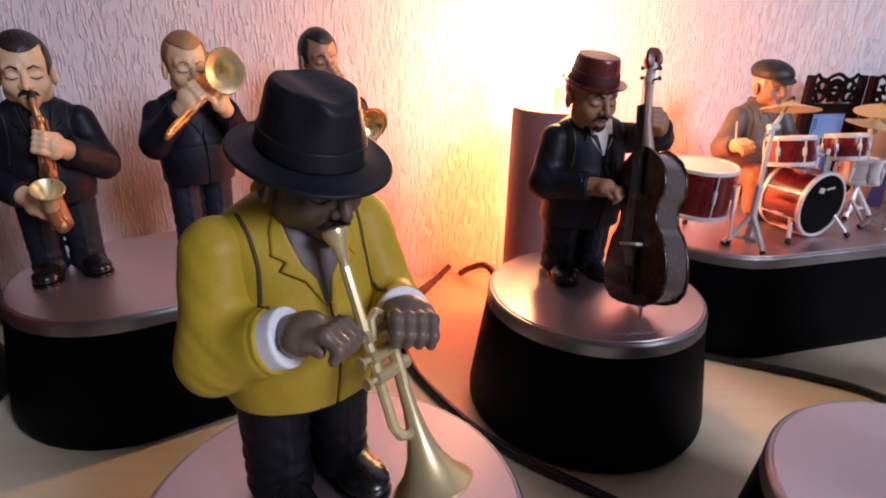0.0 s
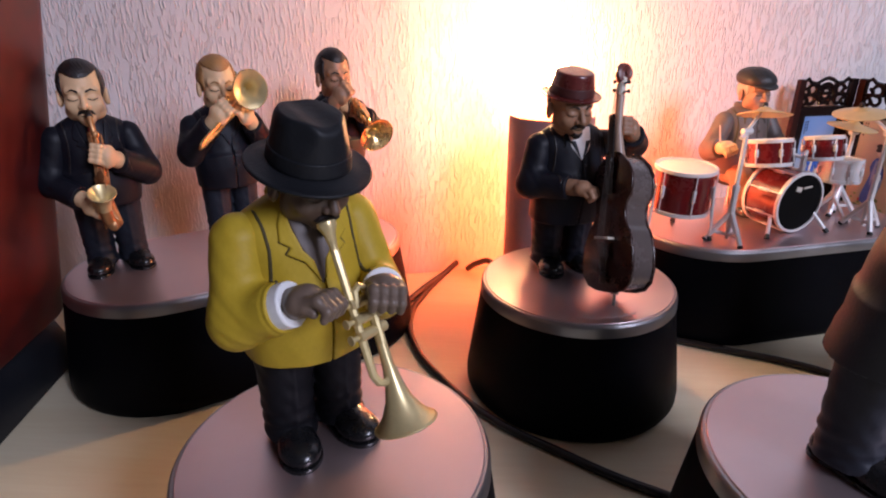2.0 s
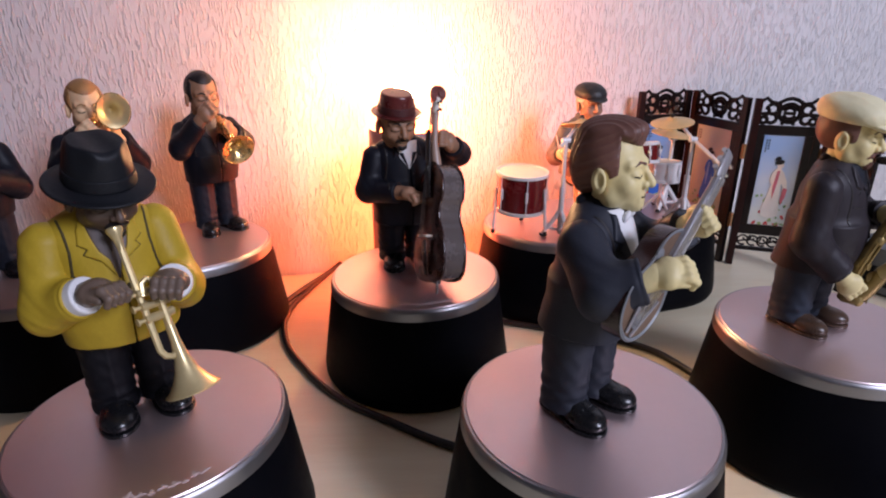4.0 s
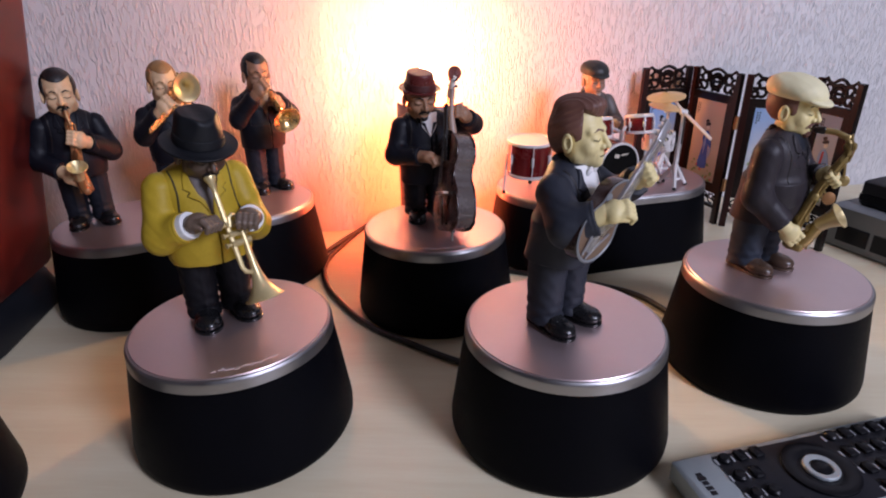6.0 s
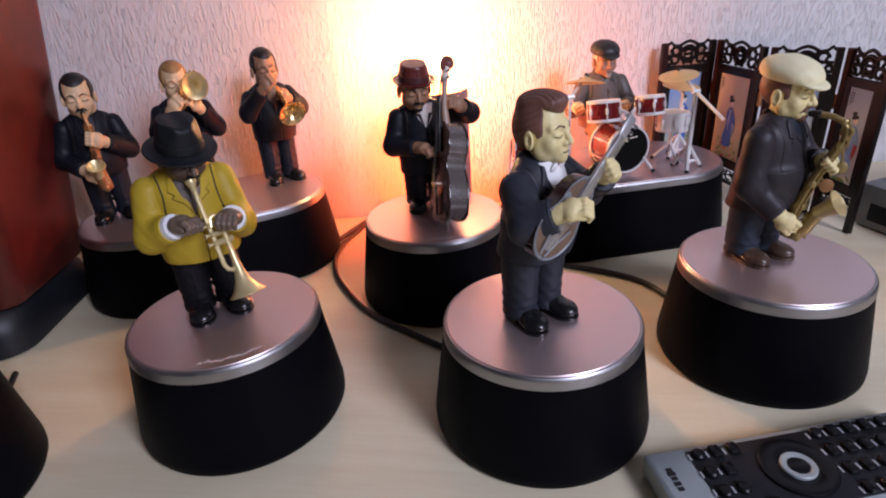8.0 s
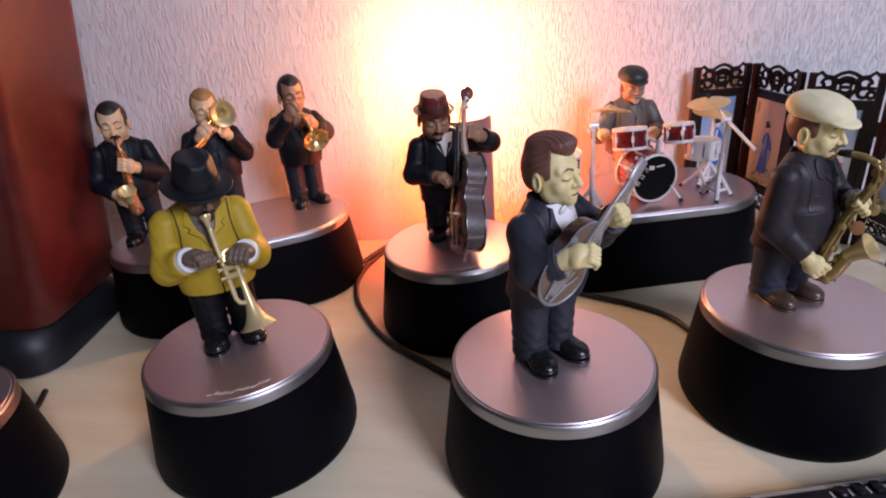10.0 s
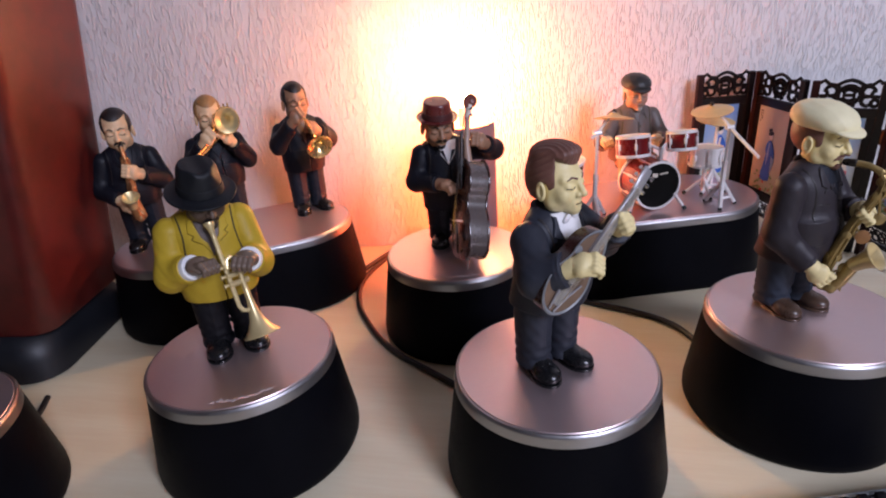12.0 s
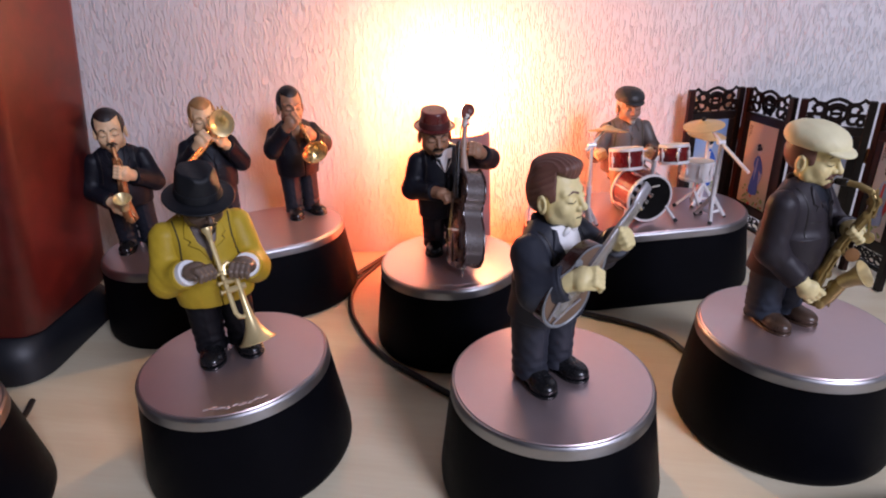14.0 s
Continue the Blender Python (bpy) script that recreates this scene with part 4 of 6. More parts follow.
        strip = Solid(lambda p: np.maximum(crown.fn(p) - 0.0006, np.abs(p[..., 2] - z0 - 0.0042) - 0.0030), crown.lo - 0.001, crown.hi * np.array((1, 1, 0.85)) + 0.001)
        f.add(strip, fine + 0.0001, band, m)
        if hair:
            back = keep(0.001, ell((0, 0.0026, 0.0235), (0.0162, 0.0186, 0.0165)), lambda p: np.maximum(0.0045 - p[..., 1], 0.0110 - p[..., 2]))
            f.add(carve(0.0008, back, *cut), h, hair, m)
    if style == "cap":
        crown = join(0.0070, ell((0, 0.0030, 0.0322), (0.0196, 0.0214, 0.0112), (8, 0, 0)), ell((0, -0.0075, 0.0318), (0.0172, 0.0150, 0.0082), (14, 0, 0)))
        crown = keep(0.0020, crown, lambda p: 0.0268 + 0.06 * p[..., 1] - p[..., 2])
        f.add(ripple(crown, 0.00020, 0.020, 0.7), h, hat, m)
        peak = keep(0.0008, ell((0, -0.0150, 0.0268), (0.0150, 0.0130, 0.0034), (12, 0, 0)), lambda p: p[..., 1] + 0.004)
        f.add(peak, h, hat, m)
        if hair:
            back = keep(0.0010, ell((0, 0.0026, 0.0225), (0.0163, 0.0188, 0.0165)), lambda p: np.minimum(0.0004 - p[..., 1], np.maximum(np.maximum(-0.0066 - p[..., 1], np.abs(np.abs(p[..., 0]) - 0.0160) - 0.004), 0.0140 - p[..., 2])))
            f.add(carve(0.0008, keep(0.001, back, lambda p: 0.0090 - p[..., 2]), *cut), h, hair, m)


SLIM = (0.86, 0.86, 1.02)


def stand(x, y, turn, s=SLIM):
    return pose(x, y, TOP, 0, 0, turn) @ Matrix.Diagonal((*s, 1))


def held(m, p0, p1, face):
    """A pose of a thing that a figurine holds, from two points and a facing given in its own measure."""
    loc, rot, sc = m.decompose()
    return Matrix.LocRotScale(loc, rot, None) @ frame_to([a * b for a, b in zip(p0, sc)], [a * b for a, b in zip(p1, sc)], face)


F_TRUMPET = stand(-0.0465, 0.1725, 38, (0.94, 0.93, 0.99))
F_GUITAR = stand(0.1880, 0.1695, 57, (0.93, 0.92, 1.01))
F_SAX = stand(0.3590, 0.2590, 44, (0.90, 0.90, 0.99))
F_BASS = stand(0.0850, 0.3670, 18, (0.92, 0.90, 0.94))
F_H1 = stand(-0.2440, 0.3465, 37, (0.87, 0.87, 0.985))
F_H2 = stand(-0.1758, 0.4012, 38, (0.86, 0.86, 0.985))
F_H3 = stand(-0.1005, 0.4528, 42, (0.86, 0.86, 1.00))
F_DRUM = stand(0.2710, 0.5300, 16, (0.88, 0.88, 1.0))
NEAR, FAR = 0.00078, 0.00095


def make_trumpeter(f):
    trousers(f, NEAR, M_PANTS, M_SHOE, top=0.054)
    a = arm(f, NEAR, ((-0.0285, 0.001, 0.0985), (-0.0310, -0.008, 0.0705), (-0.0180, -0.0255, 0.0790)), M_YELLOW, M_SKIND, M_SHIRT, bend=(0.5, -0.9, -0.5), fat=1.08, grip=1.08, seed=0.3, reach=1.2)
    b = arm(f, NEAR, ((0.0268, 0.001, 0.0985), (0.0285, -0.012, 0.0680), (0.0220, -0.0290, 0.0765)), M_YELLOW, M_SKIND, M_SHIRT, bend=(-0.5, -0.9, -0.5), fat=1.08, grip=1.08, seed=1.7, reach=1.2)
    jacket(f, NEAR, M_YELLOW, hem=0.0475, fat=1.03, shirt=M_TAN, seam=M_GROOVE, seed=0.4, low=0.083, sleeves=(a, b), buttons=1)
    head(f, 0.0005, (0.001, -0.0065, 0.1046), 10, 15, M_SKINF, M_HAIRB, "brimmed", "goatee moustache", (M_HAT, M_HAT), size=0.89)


def make_guitarist(f):
    trousers(f, NEAR, M_SLATE, M_SHOE, top=0.056, twist=-15, studs=M_GREYPL)
    a = arm(f, NEAR, ((-0.0285, 0.001, 0.0980), (-0.0385, -0.0150, 0.0830), (-0.0325, -0.0320, 0.0905)), M_SLATE, M_SKINY, None, bend=(0.6, -0.2, -1), fat=1.14, seed=0.9)
    b = arm(f, NEAR, ((0.0285, 0.001, 0.0980), (0.0310, -0.0190, 0.0840), (0.0150, -0.0385, 0.1010)), M_SLATE, M_SKINY, None, bend=(-1, -0.1, 0.2), fat=1.04, seed=2.2)
    jacket(f, NEAR, M_SLATE, hem=0.0490, fat=1.0, shirt=M_SHIRT, seam=M_HAIRB, seed=1.2, low=0.074, sleeves=(a, b), buttons=0, vee=0.0034)
    for s in (-1, 1):
        f.add(ell((s * 0.0042, -0.0128, 0.1068), (0.0040, 0.0018, 0.0030), (30, s * 20, 0)), 0.0004, M_SHIRT)
    head(f, 0.00045, (0, -0.0035, 0.1092), 1, -4, M_SKINY, M_HAIRBR, "swept", "", size=0.93, long=0.0004)


def make_saxman(f):
    trousers(f, NEAR, M_JEANS, M_BROWNSHOE, top=0.052, twist=-12, studs=M_GREYPL, fat=1.04)
    a = arm(f, NEAR, ((-0.0285, 0.002, 0.0975), (-0.0305, 0.0010, 0.0660), (-0.0190, -0.0190, 0.0450)), M_JACKETB, M_SKINY, None, bend=(0.9, 0.1, -0.3), fat=1.10, seed=0.2)
    b = arm(f, NEAR, ((0.0285, 0.001, 0.0975), (0.0310, -0.0130, 0.0720), (0.0150, -0.0300, 0.0790)), M_JACKETB, M_SKINY, None, bend=(-0.9, -0.1, -0.4), seed=1.4)
    jacket(f, NEAR, M_JACKETB, hem=0.0420, fat=1.05, shirt=M_TROUSER, seam=M_HAIRB, seed=2.0, low=0.092, sleeves=(a, b), buttons=3, pocket=True)
    head(f, 0.00045, (0, 0.0005, 0.1092), 4, 3, M_SKINY, M_HAIRBR, "cap", "goatee moustache", M_CAPW, size=0.97)


def make_bassist(f):
    trousers(f, FAR, M_SUIT, M_SHOE, top=0.050)
    a = arm(f, FAR, ((-0.0285, 0.001, 0.0975), (-0.0325, -0.0050, 0.0710), (-0.0120, -0.0280, 0.0725)), M_SUIT, M_SKINM, None, bend=(0.4, -0.5, -0.6), seed=0.5)
    b = arm(f, FAR, ((0.0285, 0.001, 0.0975), (0.0475, -0.0060, 0.0960), (0.0370, -0.0210, 0.1060)), M_SUIT, M_SKINM, None, bend=(-0.8, 0.3, 0.0), seed=2.5)
    jacket(f, FAR, M_SUIT, hem=0.0400, fat=1.0, shirt=M_SHIRT, seam=M_HAIRB, seed=0.9, low=0.090, sleeves=(a,), notch=False)
    head(f, 0.0006, (-0.0075, -0.0045, 0.1078), 6, 10, M_SKINM, M_HAIRB, "low", "goatee moustache", (M_HATR, M_HATRIM), size=0.95)


def horn_body(f, armr, arml, skin, bendr, bendl, shirt, tie=None, seed=0.0):
    trousers(f, FAR, M_TROUSER, M_SHOE, top=0.058, toe_out=14)
    a = arm(f, FAR, armr, M_SUIT, skin, None, bend=bendr, seed=seed)
    b = arm(f, FAR, arml, M_SUIT, skin, None, bend=bendl, seed=seed + 1.6)
    jacket(f, FAR, M_SUIT, hem=0.0500, fat=0.98, shirt=shirt, seam=M_HAIRB, seed=seed, low=0.084, sleeves=(a, b), tie=tie)


def make_horn_sax(f):
    horn_body(f, ((-0.0285, 0.001, 0.0975), (-0.0345, -0.0010, 0.0700), (-0.0170, -0.0240, 0.0600)), ((0.0285, 0.001, 0.0975), (0.0325, -0.0110, 0.0730), (0.0120, -0.0300, 0.0850)), M_SKIN, (0.6, 0, -0.4), (-0.6, 0, 0.2), M_SUIT, M_RED, 0.3)
    head(f, 0.0006, (0, -0.002, 0.1090), -4, 3, M_SKIN, M_HAIRB, "short", "moustache", size=0.97, long=0.0010)


def make_trombonist(f):
    horn_body(f, ((-0.0285, 0.001, 0.0975), (-0.0320, -0.0150, 0.0820), (-0.0160, -0.0330, 0.1030)), ((0.0285, 0.001, 0.0975), (0.0335, -0.0120, 0.0780), (0.0180, -0.0280, 0.1000)), M_SKIN, (0.5, 0.1, 0.3), (-0.5, 0.1, 0.4), M_TROUSER, None, 1.1)
    head(f, 0.0006, (0, -0.002, 0.1090), 0, 3, M_SKIN, M_HAIRR, "short", "", size=0.96, long=0.0006)


def make_horn_trumpeter(f):
    horn_body(f, ((-0.0285, 0.001, 0.0975), (-0.0340, -0.0140, 0.0860), (-0.0180, -0.0330, 0.1090)), ((0.0285, 0.001, 0.0975), (0.0345, -0.0120, 0.0830), (0.0150, -0.0295, 0.0960)), M_SKINM, (0.6, 0, 0.3), (-0.8, 0, 0.3), M_TAN, None, 2.1)
    b = Build()
    b.torus((0.0205, -0.0260, 0.0922), (0.75, 0.7, -0.5), 0.0098, 0.0010, M_HAIRB, seg=18)
    f.take(b)
    head(f, 0.0006, (0, -0.002, 0.1090), -2, 2, M_SKINM, M_HAIRB, "short", "moustache", size=0.96, long=0.0004)


def make_drummer(f):
    for s in (-1, 1):
        f.add(ripple(join(0.004, cone((s * 0.009, 0.004, 0.034), (s * 0.0150, -0.026, 0.034), 0.0122, 0.0104), cone((s * 0.0150, -0.026, 0.034), (s * 0.016, -0.031, 0.009), 0.0104, 0.0098)), 0.0003, 0.018, 0.4), FAR, M_SKINM)
        f.add(keep(0.0008, join(0.003, ell((s * 0.016, -0.040, 0.0046), (0.0086, 0.0130, 0.0056)), ell((s * 0.016, -0.030, 0.0060), (0.0080, 0.0100, 0.0066))), lambda p: 0.0004 - p[..., 2]), FAR, M_SHOE)
    lower = Matrix.Translation((0, 0.002, -0.017))
    g = Figure()
    a = arm(g, FAR, ((-0.0285, 0.001, 0.0985), (-0.0400, -0.0040, 0.0740), (-0.0440, -0.0250, 0.0790)), M_TAN, M_SKIN, None, bend=(0.3, -0.3, -1), seed=0.2)
    b = arm(g, FAR, ((0.0285, 0.001, 0.0985), (0.0340, -0.0120, 0.0740), (0.0200, -0.0330, 0.0780)), M_TAN, M_SKIN, None, bend=(-0.3, -0.3, -1), seed=1.2)
    jacket(g, FAR, M_TAN, hem=0.0500, fat=1.0, seam=M_GROOVE, seed=0.6, low=0.096, sleeves=(a, b), notch=False, buttons=3)
    head(g, 0.0006, (0, -0.004, 0.1082), 2, 0, M_SKINP, M_GREYHAIR, "cap", "goatee", M_CAPB, size=0.88, brow=M_GREYHAIR)
    a = np.array(lower)
    f.places += [q @ a[:3, :3].T + a[:3, 3] for q in g.places]
    f.quads += [[i + f.count for i in q] for q in g.quads]
    f.index += [f.slot(g.mats[i]) for i in g.index]
    f.count += g.count
    b = Build()
    b.tube([(-0.047, -0.026, 0.062), (-0.058, -0.034, 0.084)], [0.0010, 0.0007], M_IVORY, seg=6)
    b.tube([(0.024, -0.040, 0.064), (-0.022, -0.050, 0.070)], [0.0012, 0.0010], M_SILVERP, seg=6)
    # stool
    b.lathe([(0.014, 0.020), (0.017, 0.022), (0.017, 0.028), (0.013, 0.031)], M_RUBBER, at=(0, 0.006, 0))
    b.tube([(0, 0.006, 0.0), (0, 0.006, 0.022)], 0.0035, M_CHROME, seg=8)
    f.take(b)


for _n, _m, _make, _lab in (
        ("trumpeter_figurine", F_TRUMPET, make_trumpeter, "painted figurine in mustard jacket and black felt hat"),
        ("guitarist_figurine", F_GUITAR, make_guitarist, "painted figurine in navy suit with swept brown hair"),
        ("saxophonist_figurine", F_SAX, make_saxman, "painted figurine in brown jacket, jeans and cream flat cap"),
        ("bassist_figurine", F_BASS, make_bassist, "painted figurine in dark suit and maroon hat"),
        ("horn_saxophonist_figurine", F_H1, make_horn_sax, "painted figurine in dark suit with black hair and moustache"),
        ("trombonist_figurine", F_H2, make_trombonist, "painted figurine in dark suit with ginger hair"),
        ("horn_trumpeter_figurine", F_H3, make_horn_trumpeter, "painted brown-skinned figurine in dark suit with short black hair"),
        ("drummer_figurine", F_DRUM, make_drummer, "seated painted figurine in brown shirt and charcoal cap")):
    _f = Figure()
    _make(_f)
    _f.thing(_n, _m, _lab, "figurine", "band figurines")


# ---- instruments ----
def trumpet(m, label, length=0.082, bell_r=0.0125, brass=M_BRASSP):
    ob = empty("trumpet", m, label, "trumpet", "brass and wind instruments")
    b = Build()
    b.lathe([(0.0016, -0.001), (0.0034, -0.0005), (0.0036, 0.001), (0.0022, 0.004), (0.0014, 0.009), (0.0014, 0.012)], brass, axis=(1, 0, 0), seg=14)
    b.part("mouthpiece", ob)
    b = Build()
    L = length
    b.tube([(0.010, 0, 0), (L * 0.72, 0, 0), (L * 0.76, 0, -0.0015), (L * 0.775, 0, -0.0040), (L * 0.76, 0, -0.0066), (L * 0.72, 0, -0.0076), (L * 0.42, 0, -0.0076)], 0.0016, brass, seg=8)
    b.tube([(L * 0.60, 0.001, -0.0076), (L * 0.40, 0.001, -0.0078), (L * 0.33, 0.001, -0.0072), (L * 0.31, 0.001, -0.0045), (L * 0.33, 0.001, -0.002), (L * 0.40, 0.001, -0.001)], 0.0015, brass, seg=8)
    b.part("tubing", ob)
    b = Build()
    b.lathe([(0.0016, L * 0.35), (0.0018, L * 0.55), (0.0023, L * 0.70), (0.0034, L * 0.80), (0.0052, L * 0.88), (0.0080, L * 0.945), (bell_r * 0.88, L * 0.982), (bell_r, L), (bell_r * 0.97, L), (bell_r * 0.80, L * 0.975), (0.0066, L * 0.935), (0.0040, L * 0.86), (0.0018, L * 0.78)], brass, at=(0, 0, -0.0078), axis=(1, 0, 0), seg=28)
    b.torus((L, 0, -0.0078), (1, 0, 0), bell_r * 0.99, 0.0005, brass, seg=28)
    b.part("bell", ob, "flared brass bell")
    for i in range(3):
        b = Build()
        x = L * (0.38 + 0.075 * i)
        b.lathe([(0.0018, -0.012), (0.0021, -0.0115), (0.0021, -0.001), (0.0023, 0.0), (0.0023, 0.0012), (0.0010, 0.0016), (0.0010, 0.0045), (0.0018, 0.0042), (0.0018, 0.0050)], brass, at=(x, 0, 0), seg=12)
        b.part("valve", ob)
    return ob


def saxophone(m, label, path, radii, bell_from, brass, keys=9, bell_r=0.0105):
    """path: the tube from the mouthpiece round the bow; the last point is the mouth of the bell."""
    ob = empty("saxophone", m, label, "saxophone", "brass and wind instruments")
    b = Build()
    b.tube([Vector(p) for p in path[:2]], [0.0022, 0.0028], M_EBONY, seg=10, round_ends=True)
    b.part("mouthpiece", ob, "black mouthpiece")
    b = Build()
    b.tube(path[1:bell_from + 1], radii[1:bell_from + 1], brass, seg=14)
    body = b.part("tube", ob)
    p0, p1 = Vector(path[bell_from]), Vector(path[-1])
    b = Build()
    d = (p1 - p0).normalized()
    L = (p1 - p0).length
    r0 = radii[bell_from]
    b.lathe([(r0, -0.001), (r0 * 1.15, L * 0.45), (r0 * 1.4, L * 0.72), (bell_r * 0.86, L * 0.92), (bell_r, L), (bell_r * 0.96, L + 0.0004), (bell_r * 0.80, L * 0.92), (r0 * 1.1, L * 0.66), (r0 * 0.7, L * 0.45)], M_BRASSP, at=p0, axis=d, seg=24)
    b.torus(p1, d, bell_r * 0.99, 0.0005, M_BRASSP, seg=24)
    b.part("bell", ob, "bright flared bell")
    n0, n1 = 3, bell_from - 2
    for i in range(keys):
        u = n0 + (n1 - n0) * i / max(keys - 1, 1)
        k = int(u)
        p = Vector(path[k]).lerp(Vector(path[min(k + 1, bell_from)]), u - k)
        r = radii[k]
        for side in (Vector((-0.9, -0.45 * (-1) ** i, 0.1)).normalized(), Vector((0.25 * (-1) ** i, -1, 0.2)).normalized()):
            b = Build()
            b.lathe([(0.0005, 0), (0.0021 + 0.0004 * (i % 3), 0.0006), (0.0024 + 0.0004 * (i % 3), 0.0012), (0.0012, 0.0020)], brass, at=p + side * (r + 0.0003), axis=side, seg=10)
            b.part("key", ob)
    for dx, dy in ((0.0040, -0.0015), (-0.0040, -0.0015), (-0.0028, -0.0042)):
        b = Build()
        q = [Vector(path[i]) + Vector((dx, dy, 0)) for i in range(n0, n1 + 1)]
        b.tube(q, 0.0007, brass, seg=6)
        for v in q[::2]:
            b.tube([v, v - Vector((dx, dy, 0)) * 0.7], 0.0006, brass, seg=5)
        b.part("key_rod", ob)
    # guards and touch pieces between the tube and the bell
    for f, w in ((0.30, 0.0040), (0.55, 0.0048), (0.78, 0.0038)):
        k = n0 + (n1 - n0) * f
        p = Vector(path[int(k)])
        o = p.lerp(p1, 0.42)
        b = Build()
        b.tube([p, o], [0.0010, 0.0008], brass, seg=6)
        b.lathe([(w * 0.3, -0.0010), (w, -0.0006), (w, 0.0006), (w * 0.4, 0.0012)], M_COPPER if f == 0.55 else brass, at=o, axis=(-0.8, -0.5, 0.2), seg=14)
        b.part("guard", ob)
    return ob


# front trumpet, pointing down to the player's feet
trumpet(held(F_TRUMPET, (0.001, -0.0260, 0.1070), (0.0070, -0.0540, 0.0420), (-1, -0.25, 0.1)), "pale brass trumpet held by the yellow-jacketed figurine", 0.080, 0.0120)
trumpet(held(F_H3, (0, -0.0215, 0.1165), (-0.0030, -0.0660, 0.1010), (-0.3, -0.2, 1)), "brass trumpet raised by the horn player", 0.056, 0.0135, M_BRASS)
saxophone(F_SAX, "aged brass tenor saxophone held by the capped figurine",
          [(0.0005, -0.0195, 0.1140), (0.0012, -0.0260, 0.1142), (0.0020, -0.0345, 0.1138), (0.0028, -0.0420, 0.1112), (0.0032, -0.0455, 0.1060), (0.0030, -0.0448, 0.0990), (0.0024, -0.0395, 0.0880), (0.0012, -0.0335, 0.0740), (0.0000, -0.0285, 0.0580), (-0.0008, -0.0240, 0.0420), (-0.0008, -0.0218, 0.0310), (0.0004, -0.0232, 0.0248), (0.0022, -0.0280, 0.0240), (0.0034, -0.0325, 0.0300), (0.0044, -0.0385, 0.0440), (0.0056, -0.0510, 0.0545)],
          [0.0020, 0.0022, 0.0021, 0.0022, 0.0024, 0.0027, 0.0031, 0.0036, 0.0042, 0.0047, 0.0049, 0.0050, 0.0050, 0.0050, 0.0050], 14, M_BRASSD, keys=9, bell_r=0.0098)
saxophone(F_H1, "copper-coloured saxophone with a bright bell held by the moustached figurine",
          [(0, -0.0205, 0.1165), (0, -0.0255, 0.1140), (0, -0.0290, 0.1090), (0.0005, -0.0305, 0.1030), (0.0005, -0.0310, 0.0940), (0.0, -0.0315, 0.0830), (-0.001, -0.0325, 0.0700), (-0.001, -0.0335, 0.0580), (0.001, -0.0345, 0.0480), (0.002, -0.0370, 0.0430), (0.0, -0.0415, 0.0430), (-0.003, -0.0440, 0.0480), (-0.004, -0.0450, 0.0560), (-0.004, -0.0505, 0.0680)],
          [0.0020, 0.0024, 0.0022, 0.0024, 0.0028, 0.0032, 0.0038, 0.0042, 0.0044, 0.0045, 0.0045, 0.0045, 0.0046], 12, M_COPPER, keys=6, bell_r=0.0095)

# trombone
_tb = empty("trombone", F_H2, "brass trombone with its bell beside the player's face", "trombone", "brass and wind instruments")
_b = Build()
_b.tube([(0, -0.0205, 0.1165), (-0.004, -0.0260, 0.1130)], [0.0030, 0.0016], M_BRASS, seg=10)
_b.part("mouthpiece", _tb)
_b = Build()
_b.lathe([(0.0018, 0.0), (0.0020, 0.022), (0.0028, 0.032), (0.0046, 0.040), (0.0080, 0.046), (0.0118, 0.049), (0.0140, 0.0500), (0.0136, 0.0504), (0.0112, 0.0492), (0.0070, 0.0462), (0.0036, 0.040), (0.0016, 0.030)], M_BRASSP, at=(0.0175, 0.003, 0.1255), axis=(-0.05, -0.99, 0.02), seg=28)
_b.torus((0.0175 - 0.05 * 0.0502, 0.003 - 0.99 * 0.0502, 0.1265), (-0.05, -0.99, 0.02), 0.0138, 0.0006, M_BRASS, seg=28)
_b.part("bell", _tb, "wide flared brass bell")
_b = Build()
_b.tube([(0.0175, 0.004, 0.1255), (0.0190, 0.012, 0.1250), (0.0225, 0.017, 0.1245), (0.0265, 0.016, 0.1250), (0.0280, 0.010, 0.1250), (0.0260, -0.006, 0.1200), (0.0140, -0.0230, 0.1150), (0.0040, -0.0260, 0.1120)], 0.0017, M_BRASS, seg=8)
for _x in (0.0215, 0.0265):
    _b.box((_x, 0.0165, 0.1300), (0.0020, 0.003, 0.0100), M_BRASS, bevel=0.0005)
_b.part("tuning_crook", _tb)
_b = Build()
_p = [Vector((0.0040, -0.0260, 0.1120)), Vector((-0.0300, -0.0600, 0.0960)), Vector((-0.0330, -0.0620, 0.0935)), Vector((-0.0335, -0.0600, 0.0910)), Vector((-0.0310, -0.0560, 0.0910)), Vector((0.0060, -0.0215, 0.1070))]
_b.tube(_p, 0.0014, M_BRASS, seg=8)
for _u in (0.15, 0.45):
    _b.tube([_p[0].lerp(_p[1], _u), _p[5].lerp(_p[4], _u)], 0.0010, M_BRASS, seg=6)
_b.part("slide", _tb)


# guitar with metal fittings
M_GTOP = mat("tan_brown_lacquer", (0.16, 0.10, 0.065), 0.35, vary=0.15, scale=70)
M_GNECK = mat("grey_neck", (0.34, 0.33, 0.34), 0.35, metal=0.3, vary=0.08, scale=80)
def guitar_outline(k=1.0, n=56):
    out = []
    for i in range(n):
        a = 2 * math.pi * i / n
        x = math.cos(a) * 0.0270
        w = 0.0148 - 0.0026 * (x / 0.027) - 0.0032 * math.exp(-((x - 0.006) / 0.008) ** 2)
        out.append((x * k, math.sin(a) * w * k * (1.0 if abs(math.cos(a)) < 0.999 else 1)))
    return out


